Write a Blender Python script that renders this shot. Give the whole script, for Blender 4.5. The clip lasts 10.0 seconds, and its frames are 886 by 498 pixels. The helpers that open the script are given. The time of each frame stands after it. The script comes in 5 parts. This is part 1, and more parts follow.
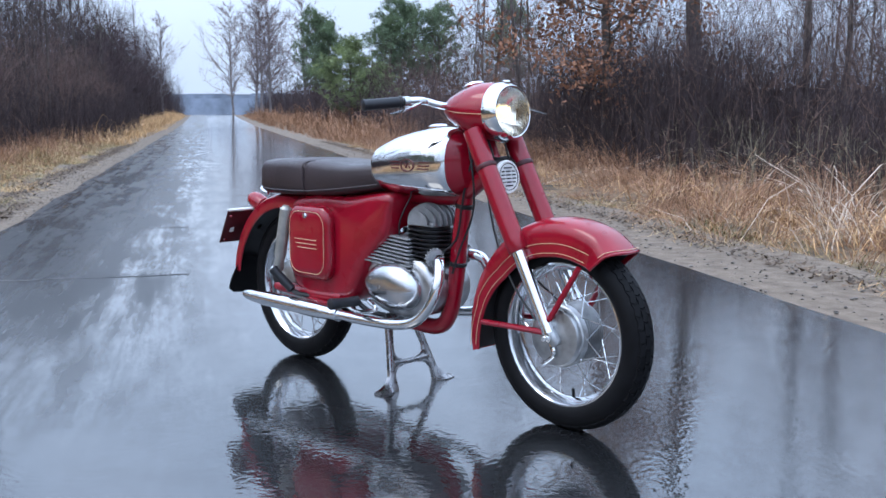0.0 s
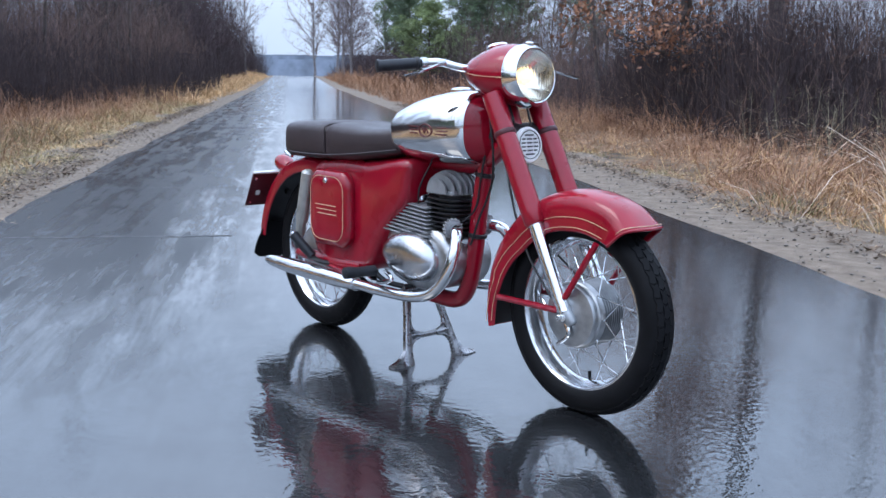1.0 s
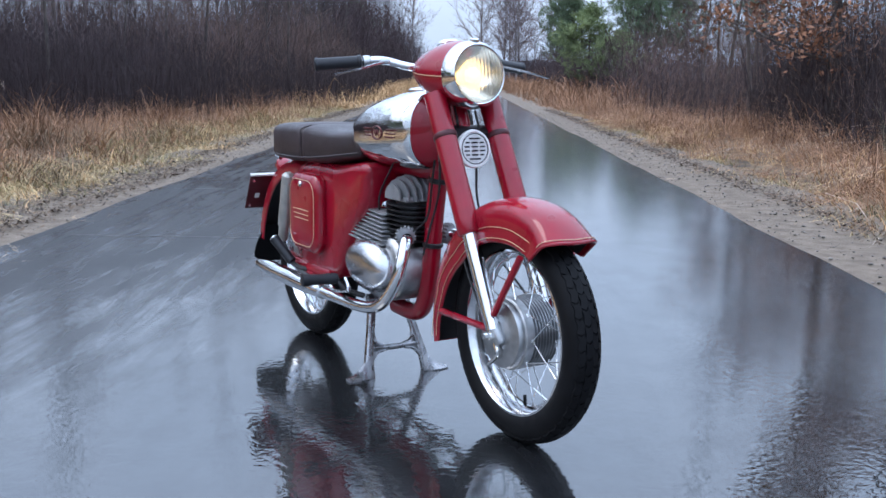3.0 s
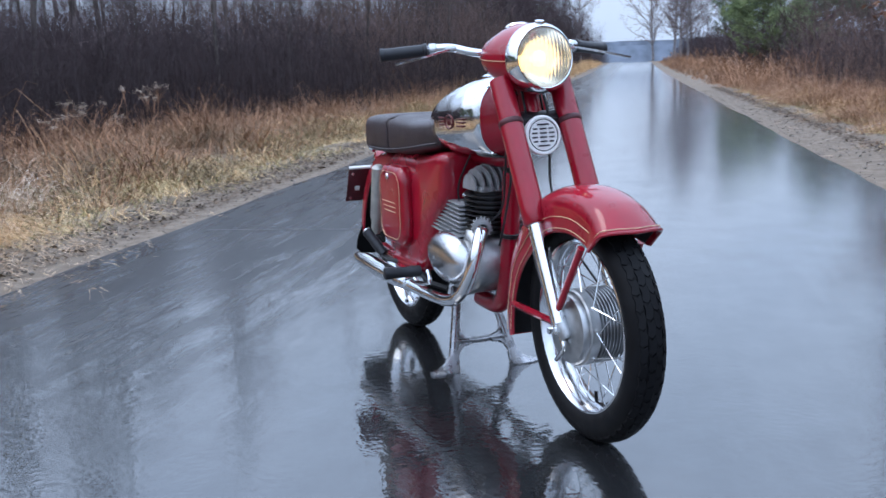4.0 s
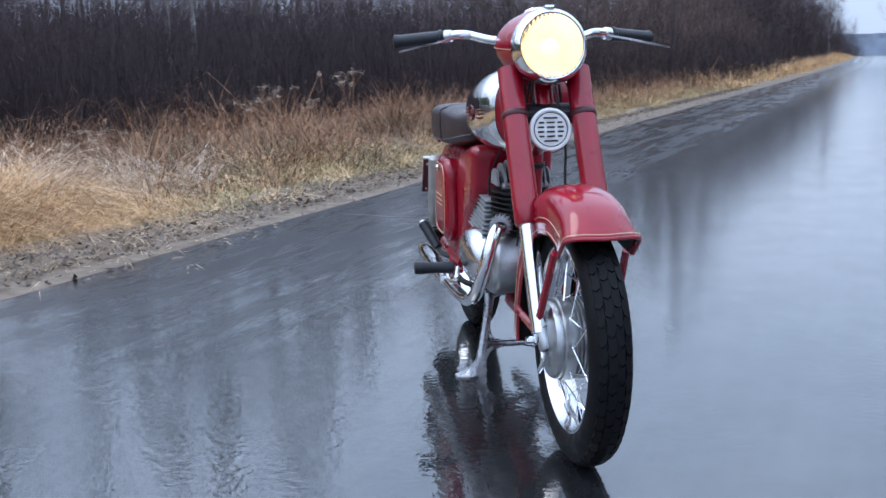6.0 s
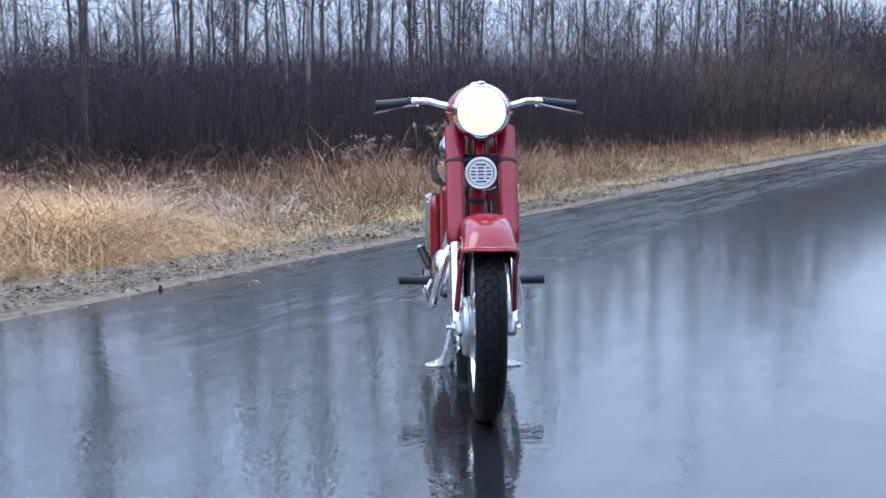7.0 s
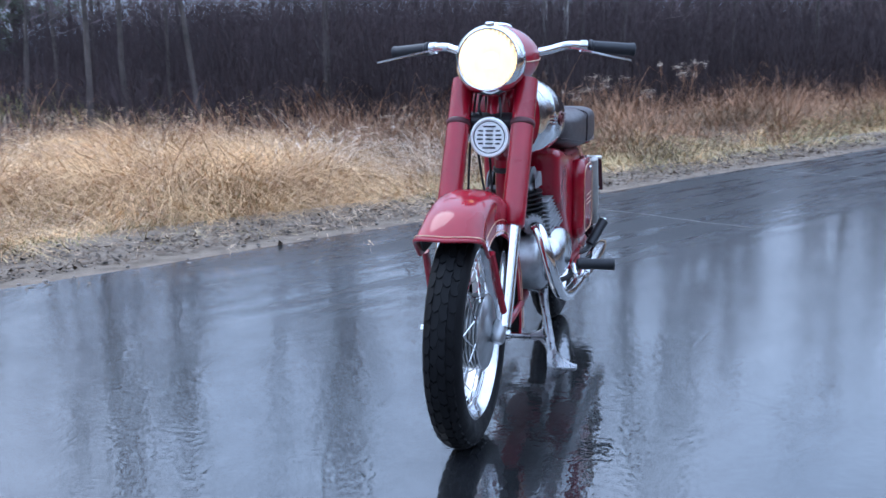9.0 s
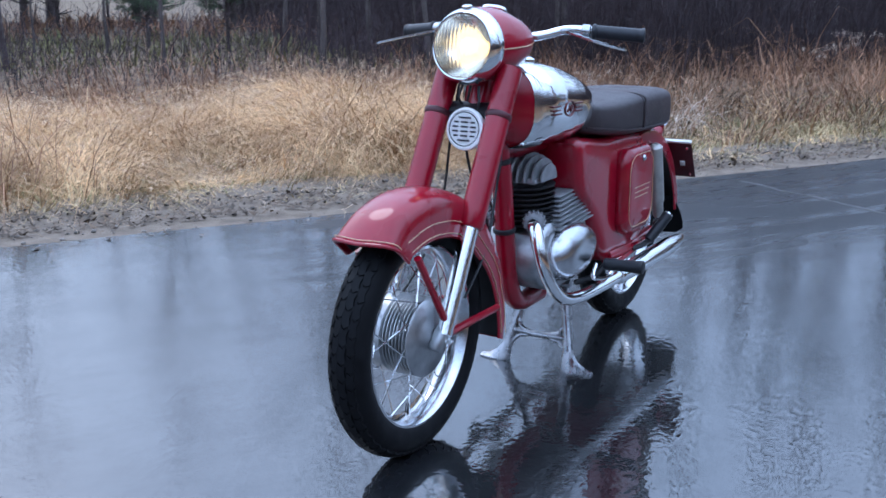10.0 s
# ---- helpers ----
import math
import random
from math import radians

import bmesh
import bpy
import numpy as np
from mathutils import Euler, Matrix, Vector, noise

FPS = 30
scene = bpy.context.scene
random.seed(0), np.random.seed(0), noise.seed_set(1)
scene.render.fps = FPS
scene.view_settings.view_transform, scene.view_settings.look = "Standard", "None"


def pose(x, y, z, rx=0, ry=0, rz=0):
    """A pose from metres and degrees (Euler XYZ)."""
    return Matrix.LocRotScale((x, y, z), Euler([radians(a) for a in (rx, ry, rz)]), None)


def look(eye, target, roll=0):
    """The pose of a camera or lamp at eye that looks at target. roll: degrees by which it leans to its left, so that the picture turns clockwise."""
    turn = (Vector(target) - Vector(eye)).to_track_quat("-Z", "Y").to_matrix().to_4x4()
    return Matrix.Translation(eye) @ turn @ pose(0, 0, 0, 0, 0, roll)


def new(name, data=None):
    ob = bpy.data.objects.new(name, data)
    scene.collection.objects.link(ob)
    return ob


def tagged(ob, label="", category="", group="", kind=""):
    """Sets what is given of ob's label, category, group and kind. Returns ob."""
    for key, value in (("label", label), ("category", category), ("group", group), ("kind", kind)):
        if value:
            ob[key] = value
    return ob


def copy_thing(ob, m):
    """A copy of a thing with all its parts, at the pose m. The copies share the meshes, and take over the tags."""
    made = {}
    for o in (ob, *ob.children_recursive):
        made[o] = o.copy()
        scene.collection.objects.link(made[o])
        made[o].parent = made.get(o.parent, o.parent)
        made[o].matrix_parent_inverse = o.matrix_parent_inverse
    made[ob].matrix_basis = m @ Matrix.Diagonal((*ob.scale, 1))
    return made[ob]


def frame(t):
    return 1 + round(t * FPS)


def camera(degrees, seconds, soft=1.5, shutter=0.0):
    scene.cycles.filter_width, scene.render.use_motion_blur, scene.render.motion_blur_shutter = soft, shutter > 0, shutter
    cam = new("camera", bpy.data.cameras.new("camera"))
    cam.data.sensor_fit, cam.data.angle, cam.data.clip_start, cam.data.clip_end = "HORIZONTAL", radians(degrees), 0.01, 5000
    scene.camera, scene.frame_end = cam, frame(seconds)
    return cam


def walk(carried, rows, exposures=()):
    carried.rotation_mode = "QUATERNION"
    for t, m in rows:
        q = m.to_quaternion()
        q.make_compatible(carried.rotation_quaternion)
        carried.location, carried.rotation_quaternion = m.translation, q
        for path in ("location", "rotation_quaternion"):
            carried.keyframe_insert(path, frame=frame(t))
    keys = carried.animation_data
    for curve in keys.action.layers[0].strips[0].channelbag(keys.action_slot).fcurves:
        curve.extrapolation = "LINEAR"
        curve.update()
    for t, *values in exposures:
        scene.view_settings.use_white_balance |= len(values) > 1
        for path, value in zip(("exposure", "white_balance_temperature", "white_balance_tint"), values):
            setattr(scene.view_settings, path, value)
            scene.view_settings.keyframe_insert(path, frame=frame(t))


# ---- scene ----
cam = camera(46.4, 10.0, shutter=0.25)
PATH = [
    (0, (2.454, -2.370, 0.943), (1.041, -0.979, 0.676), -0.13),
    (0.5, (2.439, -2.249, 0.935), (0.972, -0.921, 0.640), 0.43),
    (1, (2.468, -2.127, 0.939), (0.962, -0.854, 0.604), 0.80),
    (1.5, (2.502, -1.977, 0.936), (0.909, -0.821, 0.583), -0.63),
    (2, (2.596, -1.818, 0.947), (0.913, -0.794, 0.600), -0.07),
    (2.5, (2.659, -1.665, 0.937), (0.960, -0.660, 0.613), 1.38),
    (2.7, (2.670, -1.596, 0.933), (0.982, -0.573, 0.608), 0.95),
    (3.8, (2.740, -1.284, 0.927), (0.944, -0.478, 0.571), -1.45),
    (4, (2.745, -1.221, 0.929), (0.909, -0.512, 0.577), -2.00),
    (4.5, (2.797, -1.099, 0.932), (0.930, -0.472, 0.587), -1.14),
    (5, (2.785, -0.944, 0.919), (0.906, -0.354, 0.571), -0.35),
    (5.5, (2.760, -0.805, 0.903), (0.865, -0.274, 0.551), -1.93),
    (6, (2.771, -0.624, 0.909), (0.824, -0.340, 0.549), -1.17),
    (6.2, (2.774, -0.540, 0.917), (0.821, -0.301, 0.559), -0.62),
    (7.3, (3.857, -0.172, 0.948), (1.875, -0.178, 0.680), -0.11),
    (7.5, (3.673, -0.182, 0.981), (1.698, -0.222, 0.670), 0.13),
    (8, (3.533, 0.163, 0.957), (1.586, -0.146, 0.621), 3.31),
    (8.5, (3.206, 0.338, 0.989), (1.276, -0.016, 0.602), 1.98),
    (9, (2.957, 0.586, 0.958), (1.061, 0.070, 0.583), -0.70),
    (9.5, (2.729, 0.954, 1.027), (0.948, 0.139, 0.624), 1.15),
    (10, (2.502, 1.245, 1.059), (0.839, 0.244, 0.578), 0.03),
]
walk(cam, [(t, look(eye, target, roll)) for t, eye, target, roll in PATH],
     [(0, 0.18, 6400, 10), (6.2, 0.07, 6350, 10), (7.3, 0.3, 6050, 10), (8.0, 0.24, 6000, 10), (9.0, 0.24, 5800, 10), (10, 0.06, 5680, 10)])

# ---- sky, sun and exposure ----
world = bpy.data.worlds.new("overcast")
scene.world = world
world.use_nodes = True
wn, wl = world.node_tree.nodes, world.node_tree.links
wn.clear()
sky = wn.new("ShaderNodeTexSky")
sky.sky_type, sky.sun_disc = "NISHITA", False
sky.sun_elevation, sky.sun_rotation = radians(35), radians(200)
sky.air_density, sky.dust_density, sky.ozone_density = 1.0, 3.0, 1.0
cloud = wn.new("ShaderNodeTexNoise")
cloud.inputs["Scale"].default_value, cloud.inputs["Detail"].default_value = 2.2, 5.0
cramp = wn.new("ShaderNodeValToRGB")
cramp.color_ramp.elements[0].position, cramp.color_ramp.elements[0].color = 0.35, (5.1, 6.6, 9.2, 1)
cramp.color_ramp.elements[1].position, cramp.color_ramp.elements[1].color = 0.7, (7.1, 8.5, 11.1, 1)
veil = wn.new("ShaderNodeMix")
veil.data_type = "RGBA"
veil.inputs[0].default_value = 0.88
bg = wn.new("ShaderNodeBackground")
bg.inputs["Strength"].default_value = 0.125
wo = wn.new("ShaderNodeOutputWorld")
wl.new(cloud.outputs["Fac"], cramp.inputs["Fac"])
wl.new(sky.outputs["Color"], veil.inputs["A"])
wl.new(cramp.outputs["Color"], veil.inputs["B"])
stc = wn.new("ShaderNodeTexCoord")
sep = wn.new("ShaderNodeSeparateXYZ")
lift = wn.new("ShaderNodeMapRange")
lift.inputs["From Min"].default_value, lift.inputs["From Max"].default_value = 0.05, 0.75
lift.inputs["To Min"].default_value, lift.inputs["To Max"].default_value = 0.86, 2.4
glow = wn.new("ShaderNodeVectorMath")
glow.operation = "SCALE"
wl.new(stc.outputs["Generated"], sep.inputs["Vector"])
wl.new(sep.outputs["Z"], lift.inputs["Value"])
wl.new(veil.outputs["Result"], glow.inputs[0])
wl.new(lift.outputs["Result"], glow.inputs["Scale"])
wl.new(glow.outputs["Vector"], bg.inputs["Color"])
wl.new(bg.outputs["Background"], wo.inputs["Surface"])

sun = new("sun", bpy.data.lights.new("sun", "SUN"))
sun.data.energy, sun.data.angle, sun.data.color = 0.7, radians(25), (1.0, 0.97, 0.93)
sun.matrix_world = look((0, 0, 30), (8, 14, 0))


# ---- materials ----
def material(name, base=(0.5, 0.5, 0.5), rough=0.5, metal=0.0, var=0.0, scale=20.0, bump=0.0, bump_scale=200.0,
             coat=0.0, rough_var=0.0, second=None, random_hue=0.0, ior=1.45):
    """A principled surface with colour variation at two scales, roughness variation and a fine bump."""
    m = bpy.data.materials.new(name)
    m.use_nodes = True
    n, l = m.node_tree.nodes, m.node_tree.links
    b = n["Principled BSDF"]
    b.inputs["Base Color"].default_value = (*base, 1)
    b.inputs["Roughness"].default_value, b.inputs["Metallic"].default_value = rough, metal
    b.inputs["IOR"].default_value = ior
    b.inputs["Coat Weight"].default_value, b.inputs["Coat Roughness"].default_value = coat, 0.04
    tc = n.new("ShaderNodeTexCoord")
    if var or rough_var:
        big = n.new("ShaderNodeTexNoise")
        big.inputs["Scale"].default_value, big.inputs["Detail"].default_value = scale, 6
        l.new(tc.outputs["Object"], big.inputs["Vector"])
    if var:
        ramp = n.new("ShaderNodeValToRGB")
        lo = tuple(max(0, c * (1 - var)) for c in base)
        hi = second or tuple(min(1, c * (1 + var)) for c in base)
        ramp.color_ramp.elements[0].position, ramp.color_ramp.elements[0].color = 0.32, (*lo, 1)
        ramp.color_ramp.elements[1].position, ramp.color_ramp.elements[1].color = 0.68, (*hi, 1)
        l.new(big.outputs["Fac"], ramp.inputs["Fac"])
        out = ramp.outputs["Color"]
        if random_hue:
            geo = n.new("ShaderNodeNewGeometry")
            hsv = n.new("ShaderNodeHueSaturation")
            mr = n.new("ShaderNodeMapRange")
            mr.inputs["To Min"].default_value, mr.inputs["To Max"].default_value = 1 - random_hue, 1 + random_hue
            l.new(geo.outputs["Random Per Island"], mr.inputs["Value"])
            l.new(mr.outputs["Result"], hsv.inputs["Value"])
            l.new(out, hsv.inputs["Color"])
            out = hsv.outputs["Color"]
        l.new(out, b.inputs["Base Color"])
    if rough_var:
        rr = n.new("ShaderNodeMapRange")
        rr.inputs["From Min"].default_value, rr.inputs["From Max"].default_value = 0.3, 0.7
        rr.inputs["To Min"].default_value, rr.inputs["To Max"].default_value = max(0, rough - rough_var), rough + rough_var
        l.new(big.outputs["Fac"], rr.inputs["Value"])
        l.new(rr.outputs["Result"], b.inputs["Roughness"])
    if bump:
        fine = n.new("ShaderNodeTexNoise")
        fine.inputs["Scale"].default_value, fine.inputs["Detail"].default_value = bump_scale, 4
        bp = n.new("ShaderNodeBump")
        bp.inputs["Strength"].default_value, bp.inputs["Distance"].default_value = bump, 0.01
        l.new(tc.outputs["Object"], fine.inputs["Vector"])
        l.new(fine.outputs["Fac"], bp.inputs["Height"])
        l.new(bp.outputs["Normal"], b.inputs["Normal"])
    return m


RED = material("red_paint", (0.255, 0.003, 0.015), 0.3, 0, 0.12, 9, 0.012, 60, coat=0.85, rough_var=0.06)
RED.node_tree.nodes["Principled BSDF"].inputs["Specular IOR Level"].default_value = 0.1
CHROME = material("chrome", (0.78, 0.79, 0.8), 0.07, 1, 0.05, 12, 0.015, 40, rough_var=0.04)
RIM = material("rim_chrome", (0.6, 0.61, 0.63), 0.16, 1, 0.12, 25, 0.02, 60, rough_var=0.06)
ALU = material("cast_aluminium", (0.42, 0.43, 0.44), 0.38, 1, 0.25, 25, 0.12, 260, rough_var=0.1)
POLISHED = material("polished_aluminium", (0.55, 0.56, 0.58), 0.22, 1, 0.12, 14, 0.03, 120, rough_var=0.08)
RUBBER = material("tyre_rubber", (0.006, 0.006, 0.007), 0.55, 0, 0.3, 30, 0.1, 300, rough_var=0.12, ior=1.33)
RUBBER.node_tree.nodes["Principled BSDF"].inputs["Specular IOR Level"].default_value = 0.25
GRIP = material("grip_rubber", (0.012, 0.013, 0.017), 0.45, 0, 0.2, 60, 0.1, 400)
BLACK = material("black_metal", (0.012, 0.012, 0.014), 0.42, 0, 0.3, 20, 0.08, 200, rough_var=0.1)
LEATHER = material("seat_leatherette", (0.032, 0.021, 0.023), 0.4, 0, 0.18, 10, 0.22, 420, rough_var=0.08)
GOLD = material("gold_pinstripe", (0.62, 0.4, 0.26), 0.35, 0.2, 0.15, 60)
PLATE_RED = material("plate_back", (0.06, 0.008, 0.012), 0.4, 0, 0.3, 15, 0.05, 90)
PALE = material("pale_enamel", (0.6, 0.6, 0.58), 0.4, 0, 0.1, 30)
SLEEVE = material("dull_sleeve", (0.4, 0.39, 0.36), 0.42, 0.5, 0.15, 30, 0.03, 90)
FINS = material("cast_fins", (0.26, 0.265, 0.275), 0.5, 0.35, 0.2, 30, 0.1, 220)
HORN = material("bright_nickel", (0.93, 0.93, 0.91), 0.4, 0.0, 0.06, 30, 0.02, 90, coat=0.6)
STEEL = material("polished_steel", (0.3, 0.3, 0.31), 0.27, 1, 0.3, 30, 0.06, 90, rough_var=0.1)
LITTER = material("dead_leaves", (0.1, 0.068, 0.045), 0.8, 0, 0.5, 8, random_hue=0.6)
TAIL = material("tail_lens_red", (0.28, 0.003, 0.005), 0.15, 0, 0.15, 30, coat=0.5)
BRASS = material("emblem_copper", (0.11, 0.018, 0.018), 0.4, 0.3, 0.2, 70)

def headlamp_glass():
    """Clear fluted glass: sees through, with a mirror gloss on top."""
    m = bpy.data.materials.new("headlamp_glass")
    m.use_nodes = True
    n, l = m.node_tree.nodes, m.node_tree.links
    n.remove(n["Principled BSDF"])
    see = n.new("ShaderNodeBsdfRefraction")
    see.inputs["IOR"].default_value, see.inputs["Roughness"].default_value = 1.12, 0.1
    see.inputs["Color"].default_value = (0.97, 0.95, 0.9, 1)
    gloss = n.new("ShaderNodeBsdfGlossy")
    gloss.inputs["Roughness"].default_value = 0.04
    fres = n.new("ShaderNodeFresnel")
    mix = n.new("ShaderNodeMixShader")
    tc = n.new("ShaderNodeTexCoord")
    flute = n.new("ShaderNodeTexWave")
    flute.bands_direction = "Y"
    flute.inputs["Scale"].default_value, flute.inputs["Distortion"].default_value = 30, 0.6
    relief = n.new("ShaderNodeBump")
    relief.inputs["Strength"].default_value, relief.inputs["Distance"].default_value = 0.35, 0.004
    l.new(tc.outputs["Object"], flute.inputs["Vector"])
    l.new(flute.outputs["Fac"], relief.inputs["Height"])
    l.new(relief.outputs["Normal"], see.inputs["Normal"])
    l.new(fres.outputs["Fac"], mix.inputs["Fac"])
    l.new(see.outputs["BSDF"], mix.inputs[1])
    l.new(gloss.outputs["BSDF"], mix.inputs[2])
    l.new(mix.outputs["Shader"], n["Material Output"].inputs["Surface"])
    return m


def lit_bulb():
    """A frosted bulb, hot in the middle."""
    m = bpy.data.materials.new("lit_bulb")
    m.use_nodes = True
    b = m.node_tree.nodes["Principled BSDF"]
    b.inputs["Base Color"].default_value = (0.9, 0.8, 0.6, 1)
    b.inputs["Emission Color"].default_value = (1.0, 0.74, 0.36, 1)
    b.inputs["Emission Strength"].default_value = 1.75
    return m


LENS, BULB = headlamp_glass(), lit_bulb()
SILVER = material("silvered_bowl", (0.92, 0.9, 0.85), 0.16, 1, 0.06, 30, 0.03, 50, rough_var=0.06)


def wet_asphalt():
    """Asphalt under a thin film of rain water: wet mirror in the middle, duller streaks along the left lane, fine ripples."""
    m = bpy.data.materials.new("wet_asphalt")
    m.use_nodes = True
    n, l = m.node_tree.nodes, m.node_tree.links
    b = n["Principled BSDF"]
    tc = n.new("ShaderNodeTexCoord")

    def dot(v):
        d = n.new("ShaderNodeVectorMath")
        d.operation = "DOT_PRODUCT"
        d.inputs[1].default_value = v
        l.new(tc.outputs["Object"], d.inputs[0])
        return d.outputs["Value"]

    def tex(vec, scale, detail, rough=0.5):
        t = n.new("ShaderNodeTexNoise")
        t.inputs["Scale"].default_value, t.inputs["Detail"].default_value, t.inputs["Roughness"].default_value = scale, detail, rough
        l.new(vec, t.inputs["Vector"])
        return t.outputs["Fac"]

    def ranged(v, a0, a1, b0, b1):
        r = n.new("ShaderNodeMapRange")
        for k, x in zip(("From Min", "From Max", "To Min", "To Max"), (a0, a1, b0, b1)):
            r.inputs[k].default_value = x
        l.new(v, r.inputs["Value"])
        return r.outputs["Result"]

    def calc(op, x, y):
        k = n.new("ShaderNodeMath")
        k.operation = op
        for s, v in zip(k.inputs, (x, y)):
            if isinstance(v, (int, float)):
                s.default_value = v
            else:
                l.new(v, s)
        return k.outputs["Value"]

    along, across = dot((-0.850, 0.527, 0)), dot((0.527, 0.850, 0))
    cb = n.new("ShaderNodeCombineXYZ")
    l.new(calc("MULTIPLY", along, 0.055), cb.inputs["X"])
    l.new(across, cb.inputs["Y"])
    streak = tex(cb.outputs["Vector"], 5.5, 9, 0.72)
    blot = tex(tc.outputs["Object"], 0.9, 4, 0.5)
    cloudy = tex(tc.outputs["Object"], 3.2, 6, 0.6)
    mid = tex(tc.outputs["Object"], 15, 2)
    ripple = tex(tc.outputs["Object"], 40, 2)
    grain = tex(tc.outputs["Object"], 210, 3)
    # drier, rougher streaks along the left lane ahead of the bike, a closed film of water elsewhere
    lane = ranged(calc("ADD", across, calc("MULTIPLY", calc("SUBTRACT", streak, 0.5), 0.7)), -0.5, -1.0, 0.0, 1.0)
    ahead = ranged(calc("ADD", along, calc("MULTIPLY", calc("SUBTRACT", blot, 0.5), 3.0)), -0.7, 1.3, 0.0, 1.0)
    cb2 = n.new("ShaderNodeCombineXYZ")
    l.new(calc("MULTIPLY", along, 0.2), cb2.inputs["X"])
    l.new(across, cb2.inputs["Y"])
    flake = tex(cb2.outputs["Vector"], 6.5, 9, 0.72)
    patch = ranged(calc("ADD", calc("ADD", calc("MULTIPLY", streak, 0.45), calc("MULTIPLY", flake, 0.4)), calc("MULTIPLY", blot, 0.15)), 0.42, 0.54, 0.0, 1.0)
    dull = calc("MULTIPLY", patch, calc("ADD", calc("MULTIPLY", calc("MULTIPLY", lane, ahead), 0.64), 0.05))
    col = n.new("ShaderNodeValToRGB")
    col.color_ramp.elements[0].position, col.color_ramp.elements[0].color = 0.3, (0.005, 0.0053, 0.006, 1)
    col.color_ramp.elements[1].position, col.color_ramp.elements[1].color = 0.75, (0.02, 0.0205, 0.022, 1)
    l.new(calc("ADD", calc("MULTIPLY", mid, 0.4), calc("MULTIPLY", grain, 0.6)), col.inputs["Fac"])
    l.new(col.outputs["Color"], b.inputs["Base Color"])
    l.new(ranged(dull, 0, 1, 0.32, 0.5), b.inputs["Roughness"])
    l.new(ranged(dull, 0, 1, 0.05, 0.08), b.inputs["Specular IOR Level"])
    l.new(calc("MULTIPLY", ranged(dull, 0, 1, 1.0, 0.12), ranged(cloudy, 0.32, 0.6, 0.92, 1.0)), b.inputs["Coat Weight"])
    l.new(calc("ADD", calc("MULTIPLY", blot, 0.055), calc("MULTIPLY", dull, 0.2)), b.inputs["Coat Roughness"])
    b.inputs["IOR"].default_value, b.inputs["Coat IOR"].default_value = 1.5, 1.96
    bp = n.new("ShaderNodeBump")
    bp.inputs["Distance"].default_value = 0.01
    l.new(ranged(dull, 0.1, 1, 0.0, 0.14), bp.inputs["Strength"])
    l.new(grain, bp.inputs["Height"])
    bp2 = n.new("ShaderNodeBump")
    bp2.inputs["Strength"].default_value, bp2.inputs["Distance"].default_value = 0.075, 0.01
    l.new(ripple, bp2.inputs["Height"])
    l.new(bp.outputs["Normal"], bp2.inputs["Normal"])
    bp3 = n.new("ShaderNodeBump")
    bp3.inputs["Strength"].default_value, bp3.inputs["Distance"].default_value = 0.025, 0.01
    l.new(mid, bp3.inputs["Height"])
    l.new(bp2.outputs["Normal"], bp3.inputs["Normal"])
    l.new(bp3.outputs["Normal"], b.inputs["Normal"])
    l.new(bp3.outputs["Normal"], b.inputs["Coat Normal"])
    return m


ASPHALT = wet_asphalt()
GRAVEL = material("damp_gravel", (0.145, 0.106, 0.075), 0.85, 0, 0.2, 9, 0.5, 240, second=(0.21, 0.162, 0.12))
PEBBLE = material("pebble", (0.14, 0.118, 0.1), 0.5, 0, 0.4, 30, 0.2, 90, random_hue=0.5)
SOIL = material("verge_soil", (0.075, 0.05, 0.032), 0.9, 0, 0.5, 3, 0.6, 30, second=(0.24, 0.16, 0.09))
STRAW = material("dry_grass", (0.48, 0.27, 0.125), 0.85, 0, 0.35, 2.2, second=(0.85, 0.55, 0.28), random_hue=0.26)
FLUFF = material("grass_fluff", (0.68, 0.41, 0.23), 0.85, 0, 0.3, 1.6, second=(0.97, 0.76, 0.55), random_hue=0.2)
PLUME = material("pale_plumes", (0.74, 0.58, 0.45), 0.85, 0, 0.2, 1.2, second=(0.88, 0.76, 0.64), random_hue=0.15)
MATTED = material("matted_straw", (0.36, 0.27, 0.13), 0.85, 0, 0.45, 2.0, second=(0.62, 0.47, 0.25), random_hue=0.3)
BRUSH = material("bare_brush", (0.044, 0.028, 0.031), 0.85, 0, 0.3, 1.0, second=(0.078, 0.05, 0.053), random_hue=0.3)
RED_BRUSH = material("reddish_brush", (0.12, 0.074, 0.062), 0.85, 0, 0.35, 1.0, second=(0.21, 0.135, 0.11), random_hue=0.35)
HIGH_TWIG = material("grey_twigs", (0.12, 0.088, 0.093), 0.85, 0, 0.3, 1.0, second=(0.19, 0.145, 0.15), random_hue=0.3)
RUSSET = material("russet_grass", (0.27, 0.135, 0.075), 0.85, 0, 0.45, 1.2, second=(0.42, 0.225, 0.125), random_hue=0.3)
GREENISH = material("green_grass", (0.11, 0.12, 0.035), 0.75, 0, 0.4, 2, second=(0.25, 0.22, 0.08), random_hue=0.4)
WEED = material("grey_weeds", (0.2, 0.18, 0.12), 0.85, 0, 0.35, 1.2, second=(0.36, 0.32, 0.22), random_hue=0.3)
BARK = material("grey_bark", (0.075, 0.061, 0.055), 0.85, 0, 0.45, 4, 0.5, 30, random_hue=0.3)
# bark of the crest trees, distance haze mixed into its colour
HAZED_BARK = material("haze_painted_bark", (0.17, 0.155, 0.16), 0.85, 0, 0.35, 4, 0.3, 30)
BIRCH = material("birch_bark", (0.3, 0.28, 0.26), 0.75, 0, 0.75, 5, 0.3, 30)
TWIG = material("twigs", (0.04, 0.027, 0.029), 0.85, 0, 0.3, 2, random_hue=0.25)
